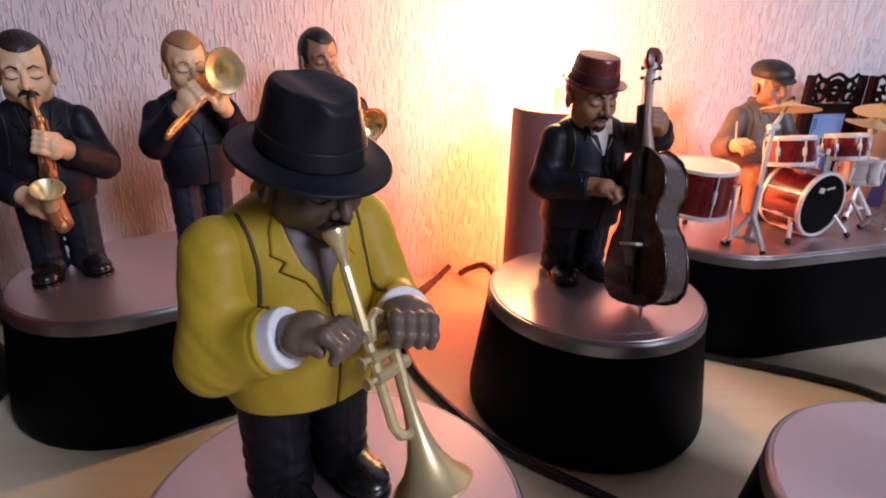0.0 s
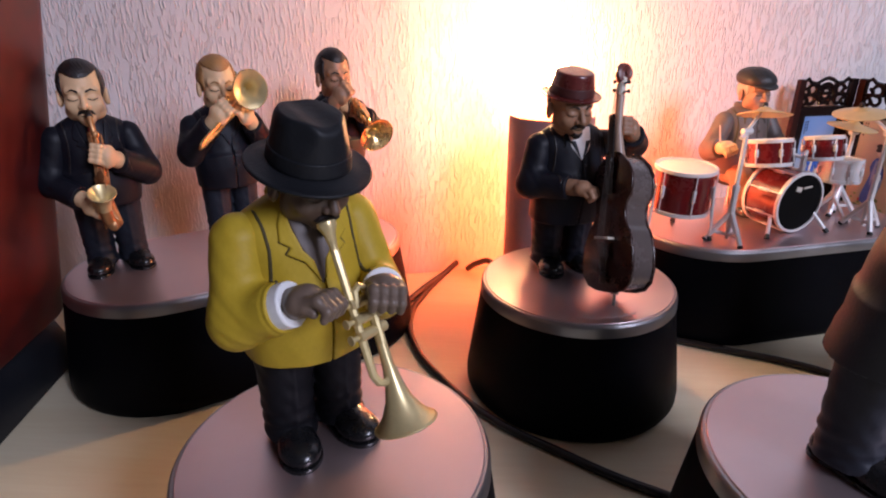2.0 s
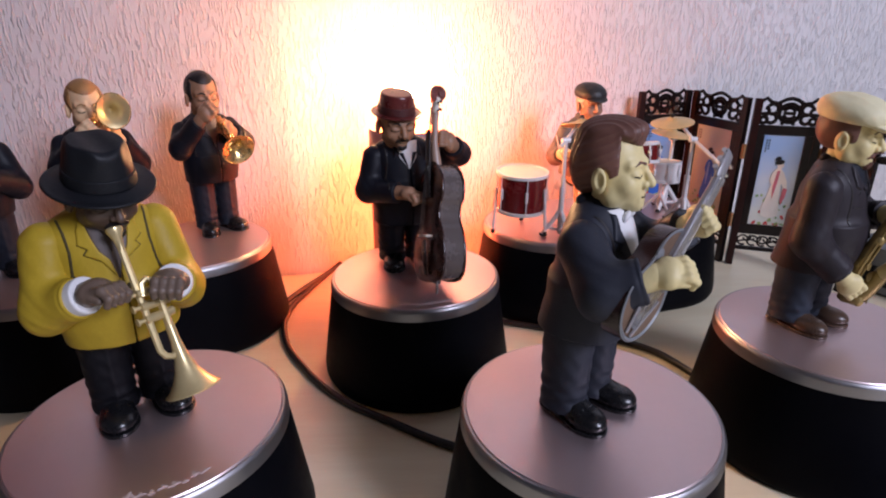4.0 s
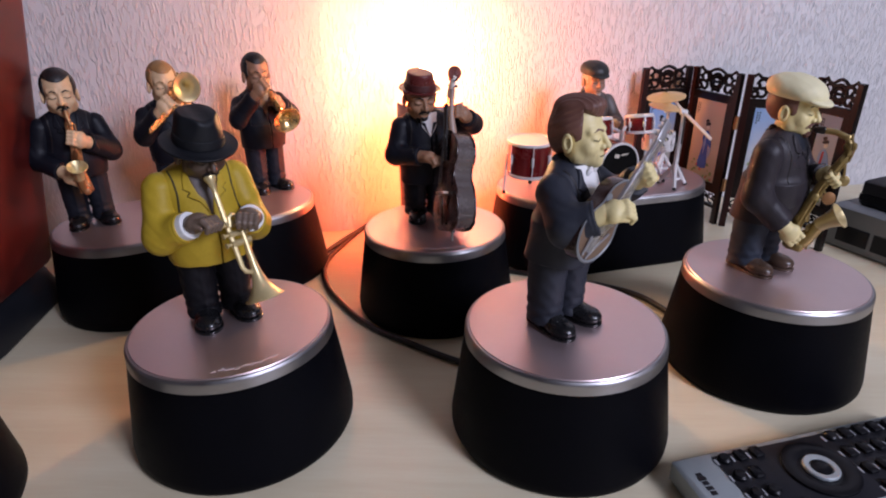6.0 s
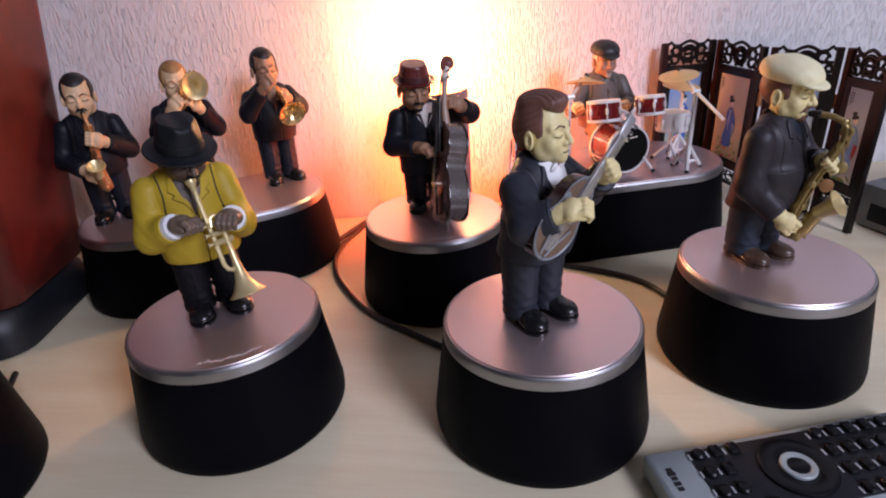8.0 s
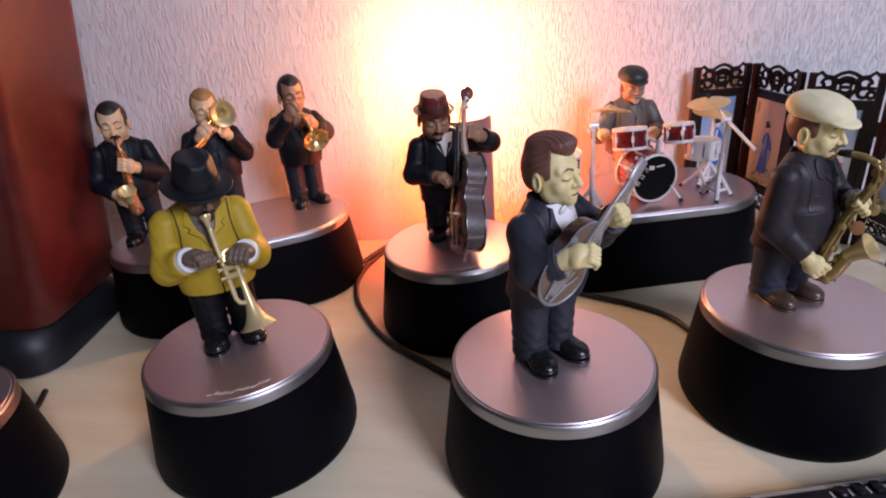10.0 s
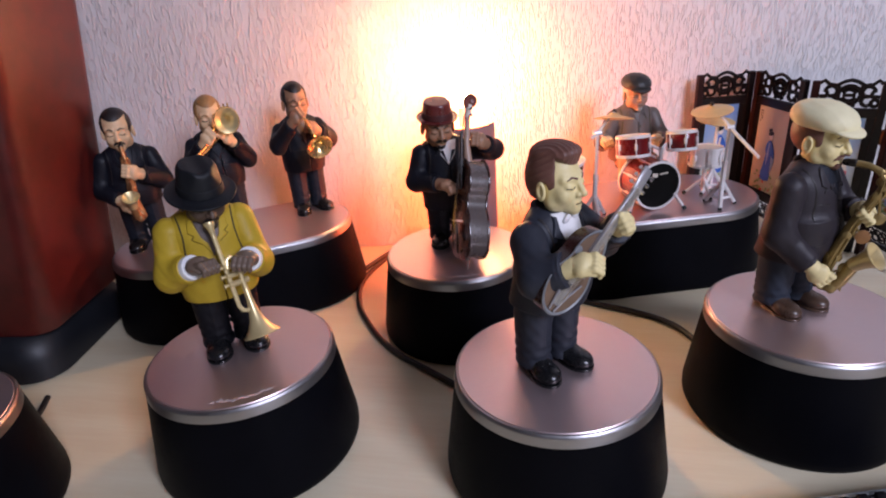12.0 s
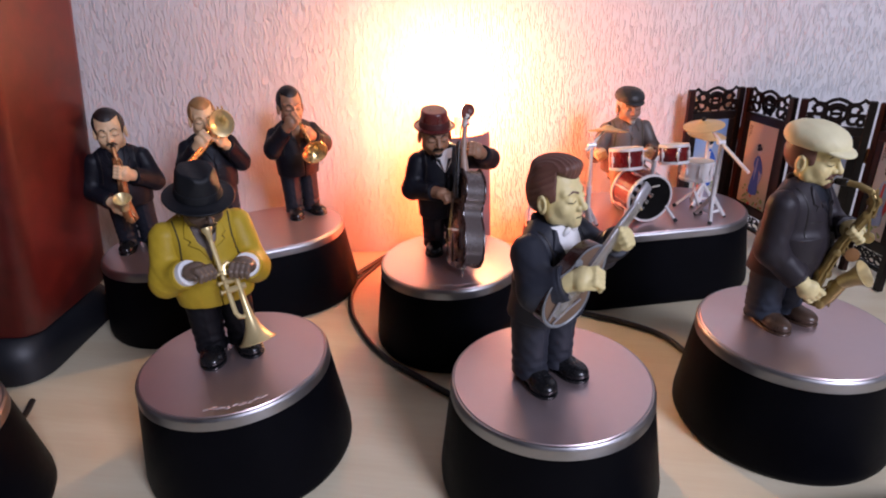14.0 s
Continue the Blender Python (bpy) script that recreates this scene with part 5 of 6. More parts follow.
_gm = held(F_GUITAR, (-0.0255, -0.0300, 0.0870), (0.0230, -0.0450, 0.1320), (-0.22, -0.95, 0.1))
_g = empty("guitar", _gm, "resonator guitar with silver-edged brown top", "guitar", "stringed instruments")
_b = Build()
_b.prism(guitar_outline(), -0.0050, 0.0040, M_BASS, bevel=0.0008)
_b.part("body", _g)
_b = Build()
_b.prism(guitar_outline(0.93), 0.0040, 0.0046, M_GTOP)
_b.part("top", _g, "brown lacquered top")
_b = Build()
_o = guitar_outline(0.985)
_b.loft([[Vector((x, y, 0)) + Vector((0, 0, 0.0046)) + Vector((dx, dy, dz)) for dx, dy, dz in ((0, 0, 0.0007), (x * 0.03, y * 0.03, 0), (0, 0, -0.0007), (-x * 0.05, -y * 0.05, 0))] for x, y in _o], M_GREYPL, closed=True)
_b.part("binding", _g, "pale silver edge")
_b = Build()
_b.box((-0.012, 0, 0.0050), (0.018, 0.0060, 0.0012), M_GNECK, bevel=0.0004)
for _s in (-1, 1):
    _b.tube([(-0.0245, _s * 0.002, 0.0054), (-0.013, _s * 0.0045, 0.0060), (-0.004, _s * 0.0085, 0.0054)], 0.0007, M_GNECK, seg=6)
_b.part("tailpiece", _g, "silver trapeze tailpiece")
_b = Build()
_b.box((0.0005, 0, 0.0062), (0.0022, 0.0110, 0.0028), M_GNECK, bevel=0.0004)
_b.part("bridge", _g)
for _x, _y in ((0.010, 0.0085), (0.010, -0.0085)):
    _b = Build()
    _b.lathe([(0.0027, 0.0044), (0.0027, 0.0050), (0.0018, 0.0053)], M_GREYPL, at=(_x, _y, 0), seg=14)
    _b.part("screen_hole", _g)
_b = Build()
_b.box((0.0345, 0, 0.0056), (0.043, 0.0046, 0.0034), M_GNECK, bevel=0.0008)
_b.part("neck", _g, "pale grey neck")
_b = Build()
_b.box((0.0620, 0, 0.0050), (0.0150, 0.0066, 0.0026), M_GNECK, rot=(0, 6, 0), bevel=0.0008)
_hd = _b.part("headstock", _g)
for _i in range(3):
    for _s in (-1, 1):
        _b = Build()
        _b.tube([(0.0573 + 0.0045 * _i, _s * 0.0040, 0.0050), (0.0573 + 0.0045 * _i, _s * 0.0066, 0.0050)], [0.0006, 0.0012], M_CHROME, seg=6)
        _b.part("tuning_peg", _hd)
for _i in range(6):
    _b = Build()
    _y = (_i - 2.5) * 0.0009
    _b.tube([(-0.020, _y * 1.2, 0.0060), (0.0005, _y * 1.3, 0.0078), (0.0565, _y * 0.9, 0.0078)], 0.00018, M_CHROME, seg=4)
    _b.part("string", _g)


# double bass
M_NECK = mat("pale_brown_neck", (0.36, 0.24, 0.18), 0.35, vary=0.15, scale=80)


def bass_outline(k=1.0, n=72):
    """Half widths along the body from the tail (0) to the shoulders (1)."""
    out = []
    prof = [(0.0, 0.0), (0.006, 0.40), (0.03, 0.72), (0.09, 0.93), (0.18, 1.0), (0.30, 0.97), (0.40, 0.86), (0.455, 0.76), (0.47, 0.70), (0.52, 0.60), (0.58, 0.57), (0.64, 0.61), (0.675, 0.70), (0.69, 0.75), (0.76, 0.78), (0.84, 0.74), (0.91, 0.58), (0.96, 0.36), (0.99, 0.18), (1.0, 0.0)]
    L, W = 0.090, 0.0225
    for h, w in prof:
        out.append((w * W * k, (h - 0.5) * L * k + 0.5 * L))
    for h, w in prof[-2:0:-1]:
        out.append((-w * W * k, (h - 0.5) * L * k + 0.5 * L))
    return out


_pin, _scroll = Vector((0.1105, 0.3035, TOP)), Vector((0.1165, 0.3560, 0.2190))
_bmx = frame_to(_pin, _scroll, (-0.88, -0.48, 0.2))
# body axes: x up along the neck, z out of the front
_bs = empty("double_bass", _bmx, "dark varnished double bass with pale ribs, leaning on its player", "double bass", "stringed instruments")
_turn = Matrix(((0, 1, 0, 0), (-1, 0, 0, 0), (0, 0, 1, 0), (0, 0, 0, 1)))


def bass_part(name, fill, parent=None, label=""):
    b = Build()
    b.m = _turn
    fill(b)
    return b.part(name, parent or _bs, label)


def _shift(o, d):
    return [(x, y + d) for x, y in o]


bass_part("ribs", lambda b: b.prism(_shift(bass_outline(0.955), 0.0085), -0.0090, 0.0070, M_RIBS), None, "glossy grey-brown ribs")
bass_part("front", lambda b: b.prism(_shift(bass_outline(1.0), 0.0085), 0.0070, 0.0086, M_BASS, bevel=0.0007), None, "dark red-brown varnished front")
bass_part("back", lambda b: b.prism(_shift(bass_outline(1.0), 0.0085), -0.0106, -0.0090, M_BASS, bevel=0.0007))
bass_part("endpin", lambda b: b.lathe([(0.0012, 0.0), (0.0012, 0.007), (0.0030, 0.0075), (0.0030, 0.010)], M_CHROME, axis=(0, 1, 0), seg=12))
bass_part("neck", lambda b: b.tube([(0, 0.095, 0.004), (0, 0.112, 0.0065), (0, 0.135, 0.0065)], [0.0040, 0.0026, 0.0024], M_NECK, seg=12))
bass_part("fingerboard", lambda b: b.box((0, 0.0960, 0.0112), (0.0050, 0.050, 0.0022), M_EBONY, rot=(2, 0, 0), bevel=0.0006))
bass_part("tailpiece", lambda b: b.box((0, 0.0270, 0.0115), (0.0055, 0.026, 0.0014), M_EBONY, rot=(4, 0, 0), bevel=0.0005))
bass_part("bridge", lambda b: b.box((0, 0.0430, 0.0118), (0.0125, 0.0016, 0.0062), M_IVORY, bevel=0.0005), None, "pale bridge")
_peg = bass_part("peg_box", lambda b: b.box((0, 0.1395, 0.0062), (0.0050, 0.0120, 0.0046), M_IVORY, rot=(-8, 0, 0), bevel=0.0009), None, "pale peg box")


M_SCROLL = mat("red_brown_scroll", (0.16, 0.045, 0.035), 0.3, vary=0.2, scale=90)


def _scroll_fill(b):
    pts = []
    for i in range(26):
        a = i * 0.42
        r = 0.0056 * (1 - i / 30)
        pts.append((0, 0.1480 + math.sin(a - 1.2) * r, 0.0040 + math.cos(a - 1.2) * r))
    b.tube(pts, [0.0026 - 0.00004 * i for i in range(26)], M_SCROLL, seg=8)
    b.tube([(-0.0032, 0.1480, 0.0040), (0.0032, 0.1480, 0.0040)], 0.0016, M_SCROLL, seg=8)


bass_part("scroll", _scroll_fill, None, "carved red-brown scroll")
for _i in range(4):
    bass_part("tuning_peg", lambda b: b.tube([(0, 0.1355 + 0.0028 * _i, 0.006), ((-1) ** _i * 0.0050, 0.1355 + 0.0028 * _i, 0.006), ((-1) ** _i * 0.0066, 0.1355 + 0.0028 * _i, 0.006)], [0.0006, 0.0007, 0.0014], M_EBONY, seg=6), _peg)
    bass_part("string", lambda b: b.tube([((_i - 1.5) * 0.0014, 0.031, 0.0128), ((_i - 1.5) * 0.0017, 0.0430, 0.0152), ((_i - 1.5) * 0.0008, 0.1360, 0.0098)], 0.00022, M_CHROME, seg=4))

# ---- drum kit ----
KIT = pose(P_DRUM[0], P_DRUM[1], TOP, 0, 0, 18.6)
KIT_INV = KIT.inverted()


def kit(x, y):
    v = KIT_INV @ Vector((x, y, TOP))
    return v.x, v.y


def hoop(b, c, axis, R, r, m=M_CHROME):
    b.torus(c, axis, R, r, m, seg=32, sub=6)


def drum(name, at, axis, R, depth, shell, head_mat, label, lugs=6, hoop_mat=M_SILVERP, stripe=None):
    ob = empty(name, KIT, label, "drum", "drum kit")
    ax = Vector(axis).normalized()
    c = Vector(at)
    b = Build()
    b.lathe([(R * 0.97, -depth / 2), (R, -depth / 2 + 0.0006), (R, depth / 2 - 0.0006), (R * 0.97, depth / 2)], shell, at=c, axis=ax, seg=36)
    b.part("shell", ob)
    for s in (-1, 1):
        b = Build()
        e = c + ax * (s * depth / 2)
        b.lathe([(R * 0.985, 0.0), (R * 0.985, 0.0010), (R * 0.90, 0.0014)], head_mat if s > 0 else M_DRUMHEAD, at=e, axis=ax * s, seg=36)
        b.part("drum_skin", ob)
        b = Build()
        b.lathe([(R * 0.97, -0.0010), (R * 1.06, -0.0010), (R * 1.07, 0.0006), (R * 1.06, 0.0020), (R * 0.98, 0.0022), (R * 0.975, 0.0008)], hoop_mat, at=e, axis=ax * s, seg=36, caps=False)
        b.part("hoop", ob)
    u = ax.orthogonal().normalized()
    v = ax.cross(u)
    for i in range(lugs):
        a = 2 * math.pi * (i + 0.5) / lugs
        o = u * math.cos(a) + v * math.sin(a)
        b = Build()
        b.tube([c + o * (R + 0.0016) - ax * depth * 0.5, c + o * (R + 0.0016) + ax * depth * 0.5], 0.0006, hoop_mat, seg=6)
        b.tube([c + o * (R + 0.0010) - ax * depth * 0.13, c + o * (R + 0.0010) + ax * depth * 0.13], [0.0015, 0.0015], hoop_mat, seg=8, round_ends=True)
        b.part("lug", ob)
    return ob


def strut(b, p, q, r=0.0011, m=M_CHROME):
    b.tube([p, q], r, m, seg=8)


def foot(ob, p, q, r=0.0016):
    """A tube leg with a rubber foot at q."""
    b = Build()
    strut(b, p, Vector(p).lerp(Vector(q), 0.93), r, M_SILVERP)
    lg = b.part("leg", ob)
    d = (Vector(q) - Vector(p)).normalized()
    b = Build()
    b.tube([Vector(q) - d * 0.004, Vector(q)], [0.0018, 0.0022], M_RUBBER, seg=8)
    b.part("rubber_foot", lg, "black rubber foot")


_x, _y = kit(0.2875, 0.4530)
_bd = drum("bass_drum", (_x, _y + 0.012, 0.0272), (0.10, -1, 0.0), 0.0245, 0.032, M_DRUMRED, M_DRUMBLK, "red lacquered bass drum with black front skin and pale hoops", 8, M_SILVERP)
_fx = Vector((0.10, -1, 0)).normalized()
_b = Build()
_c = Vector((_x, _y + 0.012, 0.0272)) + _fx * 0.0178
_sd = Vector((1, 0.1, 0)).normalized()
_b.box(_c + _sd * -0.0045 + Vector((0, 0, 0.0120)), (0.0062, 0.0006, 0.0042), M_DRUMHEAD, rot=(0, 12, 5.7), bevel=0.0002)
_b.box(_c + _sd * 0.0055 + Vector((0, 0, 0.0128)), (0.0092, 0.0006, 0.0016), M_DRUMHEAD, rot=(0, -4, 5.7), bevel=0.0002)
_b.part("maker_mark", _bd, "pale maker's mark bars")
for _s in (-1, 1):
    foot(_bd, (_x + _s * 0.022, _y - 0.002, 0.016), (_x + _s * 0.031, _y - 0.012, 0.0005))
_fx1, _fy1 = kit(0.1915, 0.4440)
_ft = drum("floor_tom", (_fx1, _fy1, 0.0400), (0, -0.05, 1), 0.0232, 0.034, M_DRUMRED, M_DRUMHEAD, "red lacquered floor tom with cream skin on three legs")
for _a in (-120, 0, 120):
    _q = (_fx1 + 0.0255 * math.cos(radians(_a - 60)), _fy1 + 0.0255 * math.sin(radians(_a - 60)))
    foot(_ft, (_q[0], _q[1], 0.045), (_q[0] * 1.0 + 0.003 * math.cos(radians(_a - 60)), _q[1] + 0.003 * math.sin(radians(_a - 60)), 0.0005), 0.0013)
_t1 = kit(0.2650, 0.4640)
_t2 = kit(0.3150, 0.4760)
for _q in (_t1, _t2):
    _tm = drum("hanging_tom", (_q[0], _q[1], 0.0660 if _q is _t1 else 0.0680), (0.0, 0.20, 1), 0.0165 if _q is _t1 else 0.0142, 0.0185 if _q is _t1 else 0.0165, M_DRUMRED, M_DRUMHEAD, "small red tom with pale hoops above the bass drum")
    _b = Build()
    _mx = (_t1[0] + _t2[0]) / 2
    strut(_b, (_q[0] + (0.017 if _q is _t1 else -0.017), _q[1], 0.066), (_mx, _y + 0.006, 0.0620), 0.0016, M_SILVERP)
    strut(_b, (_mx, _y + 0.006, 0.0640), (_mx, _y + 0.006, 0.0505), 0.0022, M_SILVERP)
    _b.part("mount", _tm)
_sn = kit(0.3450, 0.4960)
_snare = drum("snare_drum", (_sn[0], _sn[1], 0.0445), (0.02, 0.06, 1), 0.0162, 0.0170, M_SILVERP, M_DRUMHEAD, "silver snare drum on a folding stand", 8)
for _a in (30, 150, 270):
    foot(_snare, (_sn[0], _sn[1], 0.020), (_sn[0] + 0.019 * math.cos(radians(_a)), _sn[1] + 0.019 * math.sin(radians(_a)), 0.0005))
_b = Build()
strut(_b, (_sn[0], _sn[1], 0.008), (_sn[0], _sn[1], 0.034), 0.0018, M_SILVERP)
for _a in (0, 120, 240):
    strut(_b, (_sn[0], _sn[1], 0.030), (_sn[0] + 0.017 * math.cos(radians(_a)), _sn[1] + 0.017 * math.sin(radians(_a)), 0.038), 0.0012, M_SILVERP)
_b.part("cradle", _snare)


def cymbal_stand(at, top, tilt, R, label, spread=0.017, boom=None, turn=0):
    """A tripod with a pole; at: foot on the plate, top: middle of the cymbal."""
    ob = empty("cymbal_stand", KIT, label, "cymbal stand", "drum kit")
    ax, ay = at
    hub = Vector((ax, ay, 0.0200))
    elbow = Vector((ax, ay, top[2] - 0.006 - 0.35 * (Vector((top[0], top[1], 0)) - Vector((ax, ay, 0))).length))
    b = Build()
    b.tube([(ax, ay, 0.003), hub, (ax, ay, 0.045)], [0.0018, 0.0026, 0.0024], M_SILVERP, seg=8)
    b.tube([(ax, ay, 0.042), elbow], 0.0017, M_SILVERP, seg=8)
    b.tube([(ax, ay, 0.043), (ax, ay, 0.048)], 0.0028, M_SILVERP, seg=8)
    b.part("pole", ob)
    b = Build()
    d = (Vector(top) - elbow)
    b.tube([elbow - d * (boom or 0.35), elbow, Vector(top) + Vector((0, 0, 0.004))], [0.0017, 0.0017, 0.0010], M_SILVERP, seg=8)
    b.tube([elbow - Vector((0.004, 0, 0)), elbow + Vector((0.004, 0, 0))], 0.0024, M_SILVERP, seg=8)
    b.part("boom", ob)
    for a in (90, 210, 330):
        q = Vector((ax + spread * math.cos(radians(a + turn)), ay + spread * math.sin(radians(a + turn)), 0.0005))
        foot(ob, hub + Vector((0, 0, 0.006)), q, 0.0022)
        b = Build()
        strut(b, (ax, ay, 0.007), hub.lerp(q, 0.60), 0.0016, M_SILVERP)
        b.part("brace", ob)
    b = Build()
    n = Vector(tilt).normalized()
    b.lathe([(0.0005, 0.0034), (0.0035, 0.0030), (0.0055, 0.0012), (0.0065, 0.0008), (R * 0.6, -0.0004), (R, -0.0024), (R * 0.995, -0.0030), (R * 0.6, -0.0010), (0.0060, 0.0002), (0.0010, 0.0010)], M_CYMBAL, at=top, axis=n, seg=40)
    b.part("cymbal", ob, "thin brass cymbal")
    b = Build()
    b.lathe([(0.0016, 0.0030), (0.0022, 0.0040), (0.0020, 0.0062), (0.0008, 0.0070)], M_RUBBER, at=top, axis=n, seg=10)
    b.part("wing_nut", ob)
    return ob


_c1 = kit(0.2260, 0.4240)
_q1 = kit(0.2420, 0.4370)
cymbal_stand(_c1, (_q1[0], _q1[1], 0.1040), (0.12, 0.24, 1), 0.0195, "chrome boom stand with a tilted brass cymbal", turn=-60)
_c2 = kit(0.3570, 0.4640)
_q2 = kit(0.3430, 0.4850)
cymbal_stand(_c2, (_q2[0], _q2[1], 0.0980), (-0.16, -0.05, 1), 0.0205, "chrome stand with a brass cymbal beside the screen", turn=30, boom=1.5)
_c3 = kit(0.3560, 0.5080)
cymbal_stand(_c3, (_c3[0] - 0.003, _c3[1], 0.0830), (0.08, -0.10, 1), 0.0200, "chrome stand with a low pair of cymbals", turn=0)

# ---- folding screen ----
SCR = [(0.3500, 0.6130), (0.4240, 0.6330), (0.4545, 0.5510), (0.5260, 0.5270), (0.5440, 0.4640)]
_scr = empty("folding_screen", pose(0, 0, 0), "dark rosewood folding screen with carved tops and painted panels", "screen")


def picture_mat(name, sky, ground):
    m = mat(name, sky, 0.35, vary=0.06, scale=60)
    nt = m.node_tree
    n, l = nt.nodes, nt.links
    tc = n.new("ShaderNodeTexCoord")
    sp = n.new("ShaderNodeSeparateXYZ")
    l.new(tc.outputs["Object"], sp.inputs[0])
    nz = n.new("ShaderNodeTexNoise")
    nz.inputs["Scale"].default_value = 40
    l.new(tc.outputs["Object"], nz.inputs["Vector"])
    ad = n.new("ShaderNodeMath")
    ad.operation = "MULTIPLY_ADD"
    ad.inputs[1].default_value = 0.05
    l.new(nz.outputs[0], ad.inputs[0])
    l.new(sp.outputs["Z"], ad.inputs[2])
    mr = n.new("ShaderNodeMapRange")
    mr.inputs["From Min"].default_value, mr.inputs["From Max"].default_value = 0.085, 0.17
    l.new(ad.outputs[0], mr.inputs[0])
    cr = n.new("ShaderNodeValToRGB")
    cr.color_ramp.elements[0].color, cr.color_ramp.elements[1].color = (*ground, 1), (*sky, 1)
    l.new(mr.outputs[0], cr.inputs[0])
    l.new(cr.outputs[0], n["Principled BSDF"].inputs["Base Color"])
    return m


PIC = [picture_mat("painted_silk_blue", (0.20, 0.36, 0.68), (0.56, 0.54, 0.44)), picture_mat("painted_silk_cream", (0.56, 0.51, 0.42), (0.48, 0.51, 0.36)),
       picture_mat("painted_silk_sky", (0.30, 0.48, 0.78), (0.70, 0.70, 0.62)), picture_mat("painted_silk_grey", (0.36, 0.44, 0.56), (0.60, 0.58, 0.54))]
M_PBLUE = mat("blue_paint", (0.04, 0.14, 0.55), 0.4, vary=0.2)
M_PRED = mat("red_paint", (0.55, 0.05, 0.05), 0.4, vary=0.2)
M_PGREEN = mat("green_paint", (0.20, 0.36, 0.14), 0.4, vary=0.3)
M_PSKY = mat("pale_blue_paint", (0.30, 0.45, 0.72), 0.4, vary=0.15)
M_PROSE = mat("rose_paint", (0.62, 0.16, 0.20), 0.4, vary=0.2)
M_PLEAF = mat("yellow_green_paint", (0.34, 0.44, 0.16), 0.4, vary=0.3)
M_PPALE = mat("pale_paint", (0.76, 0.70, 0.62), 0.4, vary=0.1)


def arc(b, cx, cz, r, a0, a1, w, n=10, y=0.0):
    b.tube([(cx + r * math.cos(radians(a0 + (a1 - a0) * i / n)), y, cz + r * math.sin(radians(a0 + (a1 - a0) * i / n))) for i in range(n + 1)], w, M_LACQ, seg=6)


def fretwork(b, W, z0, z1):
    """Scrolls and rings cut from one board, between two heights."""
    h = z1 - z0
    w = 0.0020
    hw = W / 2
    mid = (z0 + z1) / 2
    # crest
    b.tube([(-hw, 0, z1), (-hw * 0.86, 0, z1 + 0.003), (-hw * 0.7, 0, z1 - 0.001), (-hw * 0.45, 0, z1 - 0.002), (-hw * 0.2, 0, z1 + 0.002), (0, 0, z1 + 0.0035), (hw * 0.2, 0, z1 + 0.002), (hw * 0.45, 0, z1 - 0.002), (hw * 0.7, 0, z1 - 0.001), (hw * 0.86, 0, z1 + 0.003), (hw, 0, z1)], w, M_LACQ, seg=6)
    arc(b, 0, mid, h * 0.40, 0, 360, w, 22)
    arc(b, 0, mid, h * 0.24, 20, 160, w)
    arc(b, 0, mid, h * 0.24, 200, 340, w)
    b.tube([(-h * 0.24, 0, mid), (h * 0.24, 0, mid)], w, M_LACQ, seg=6)
    b.tube([(-h * 0.18, 0, mid - h * 0.2), (-h * 0.22, 0, z0)], w, M_LACQ, seg=6)
    b.tube([(h * 0.18, 0, mid - h * 0.2), (h * 0.22, 0, z0)], w, M_LACQ, seg=6)
    for s in (-1, 1):
        arc(b, s * (hw * 0.60), mid + h * 0.16, h * 0.22, 90 - s * 70, 90 + s * 200, w)
        arc(b, s * (hw * 0.60), mid - h * 0.24, h * 0.20, 270 + s * 70, 270 - s * 180, w)
        arc(b, s * (hw * 0.86), mid + h * 0.05, h * 0.16, 90, 90 + s * 190, w)
        arc(b, s * (hw * 0.86), mid - h * 0.32, h * 0.14, 0, 360, w, 14)
        b.tube([(s * hw * 0.38, 0, mid), (s * hw * 0.62, 0, mid - h * 0.03), (s * hw * 0.98, 0, mid - h * 0.05)], w, M_LACQ, seg=6)
        b.tube([(s * hw * 0.40, 0, mid + h * 0.42), (s * hw * 0.34, 0, mid + h * 0.26), (s * hw * 0.40, 0, mid + h * 0.1)], w, M_LACQ, seg=6)


def oval(cx, cz, rx, rz, tilt=0.0, n=18):
    c, d = math.cos(radians(tilt)), math.sin(radians(tilt))
    return [(cx + rx * math.cos(2 * math.pi * i / n) * c - rz * math.sin(2 * math.pi * i / n) * d, cz + rx * math.cos(2 * math.pi * i / n) * d + rz * math.sin(2 * math.pi * i / n) * c) for i in range(n)]


def daub(b, pts, y, material):
    """A thin raised patch of paint of an outline in x and z."""
    b.loft([[Vector((x, q, z)) for x, z in pts] for q in (y, y + 0.0010)], material)


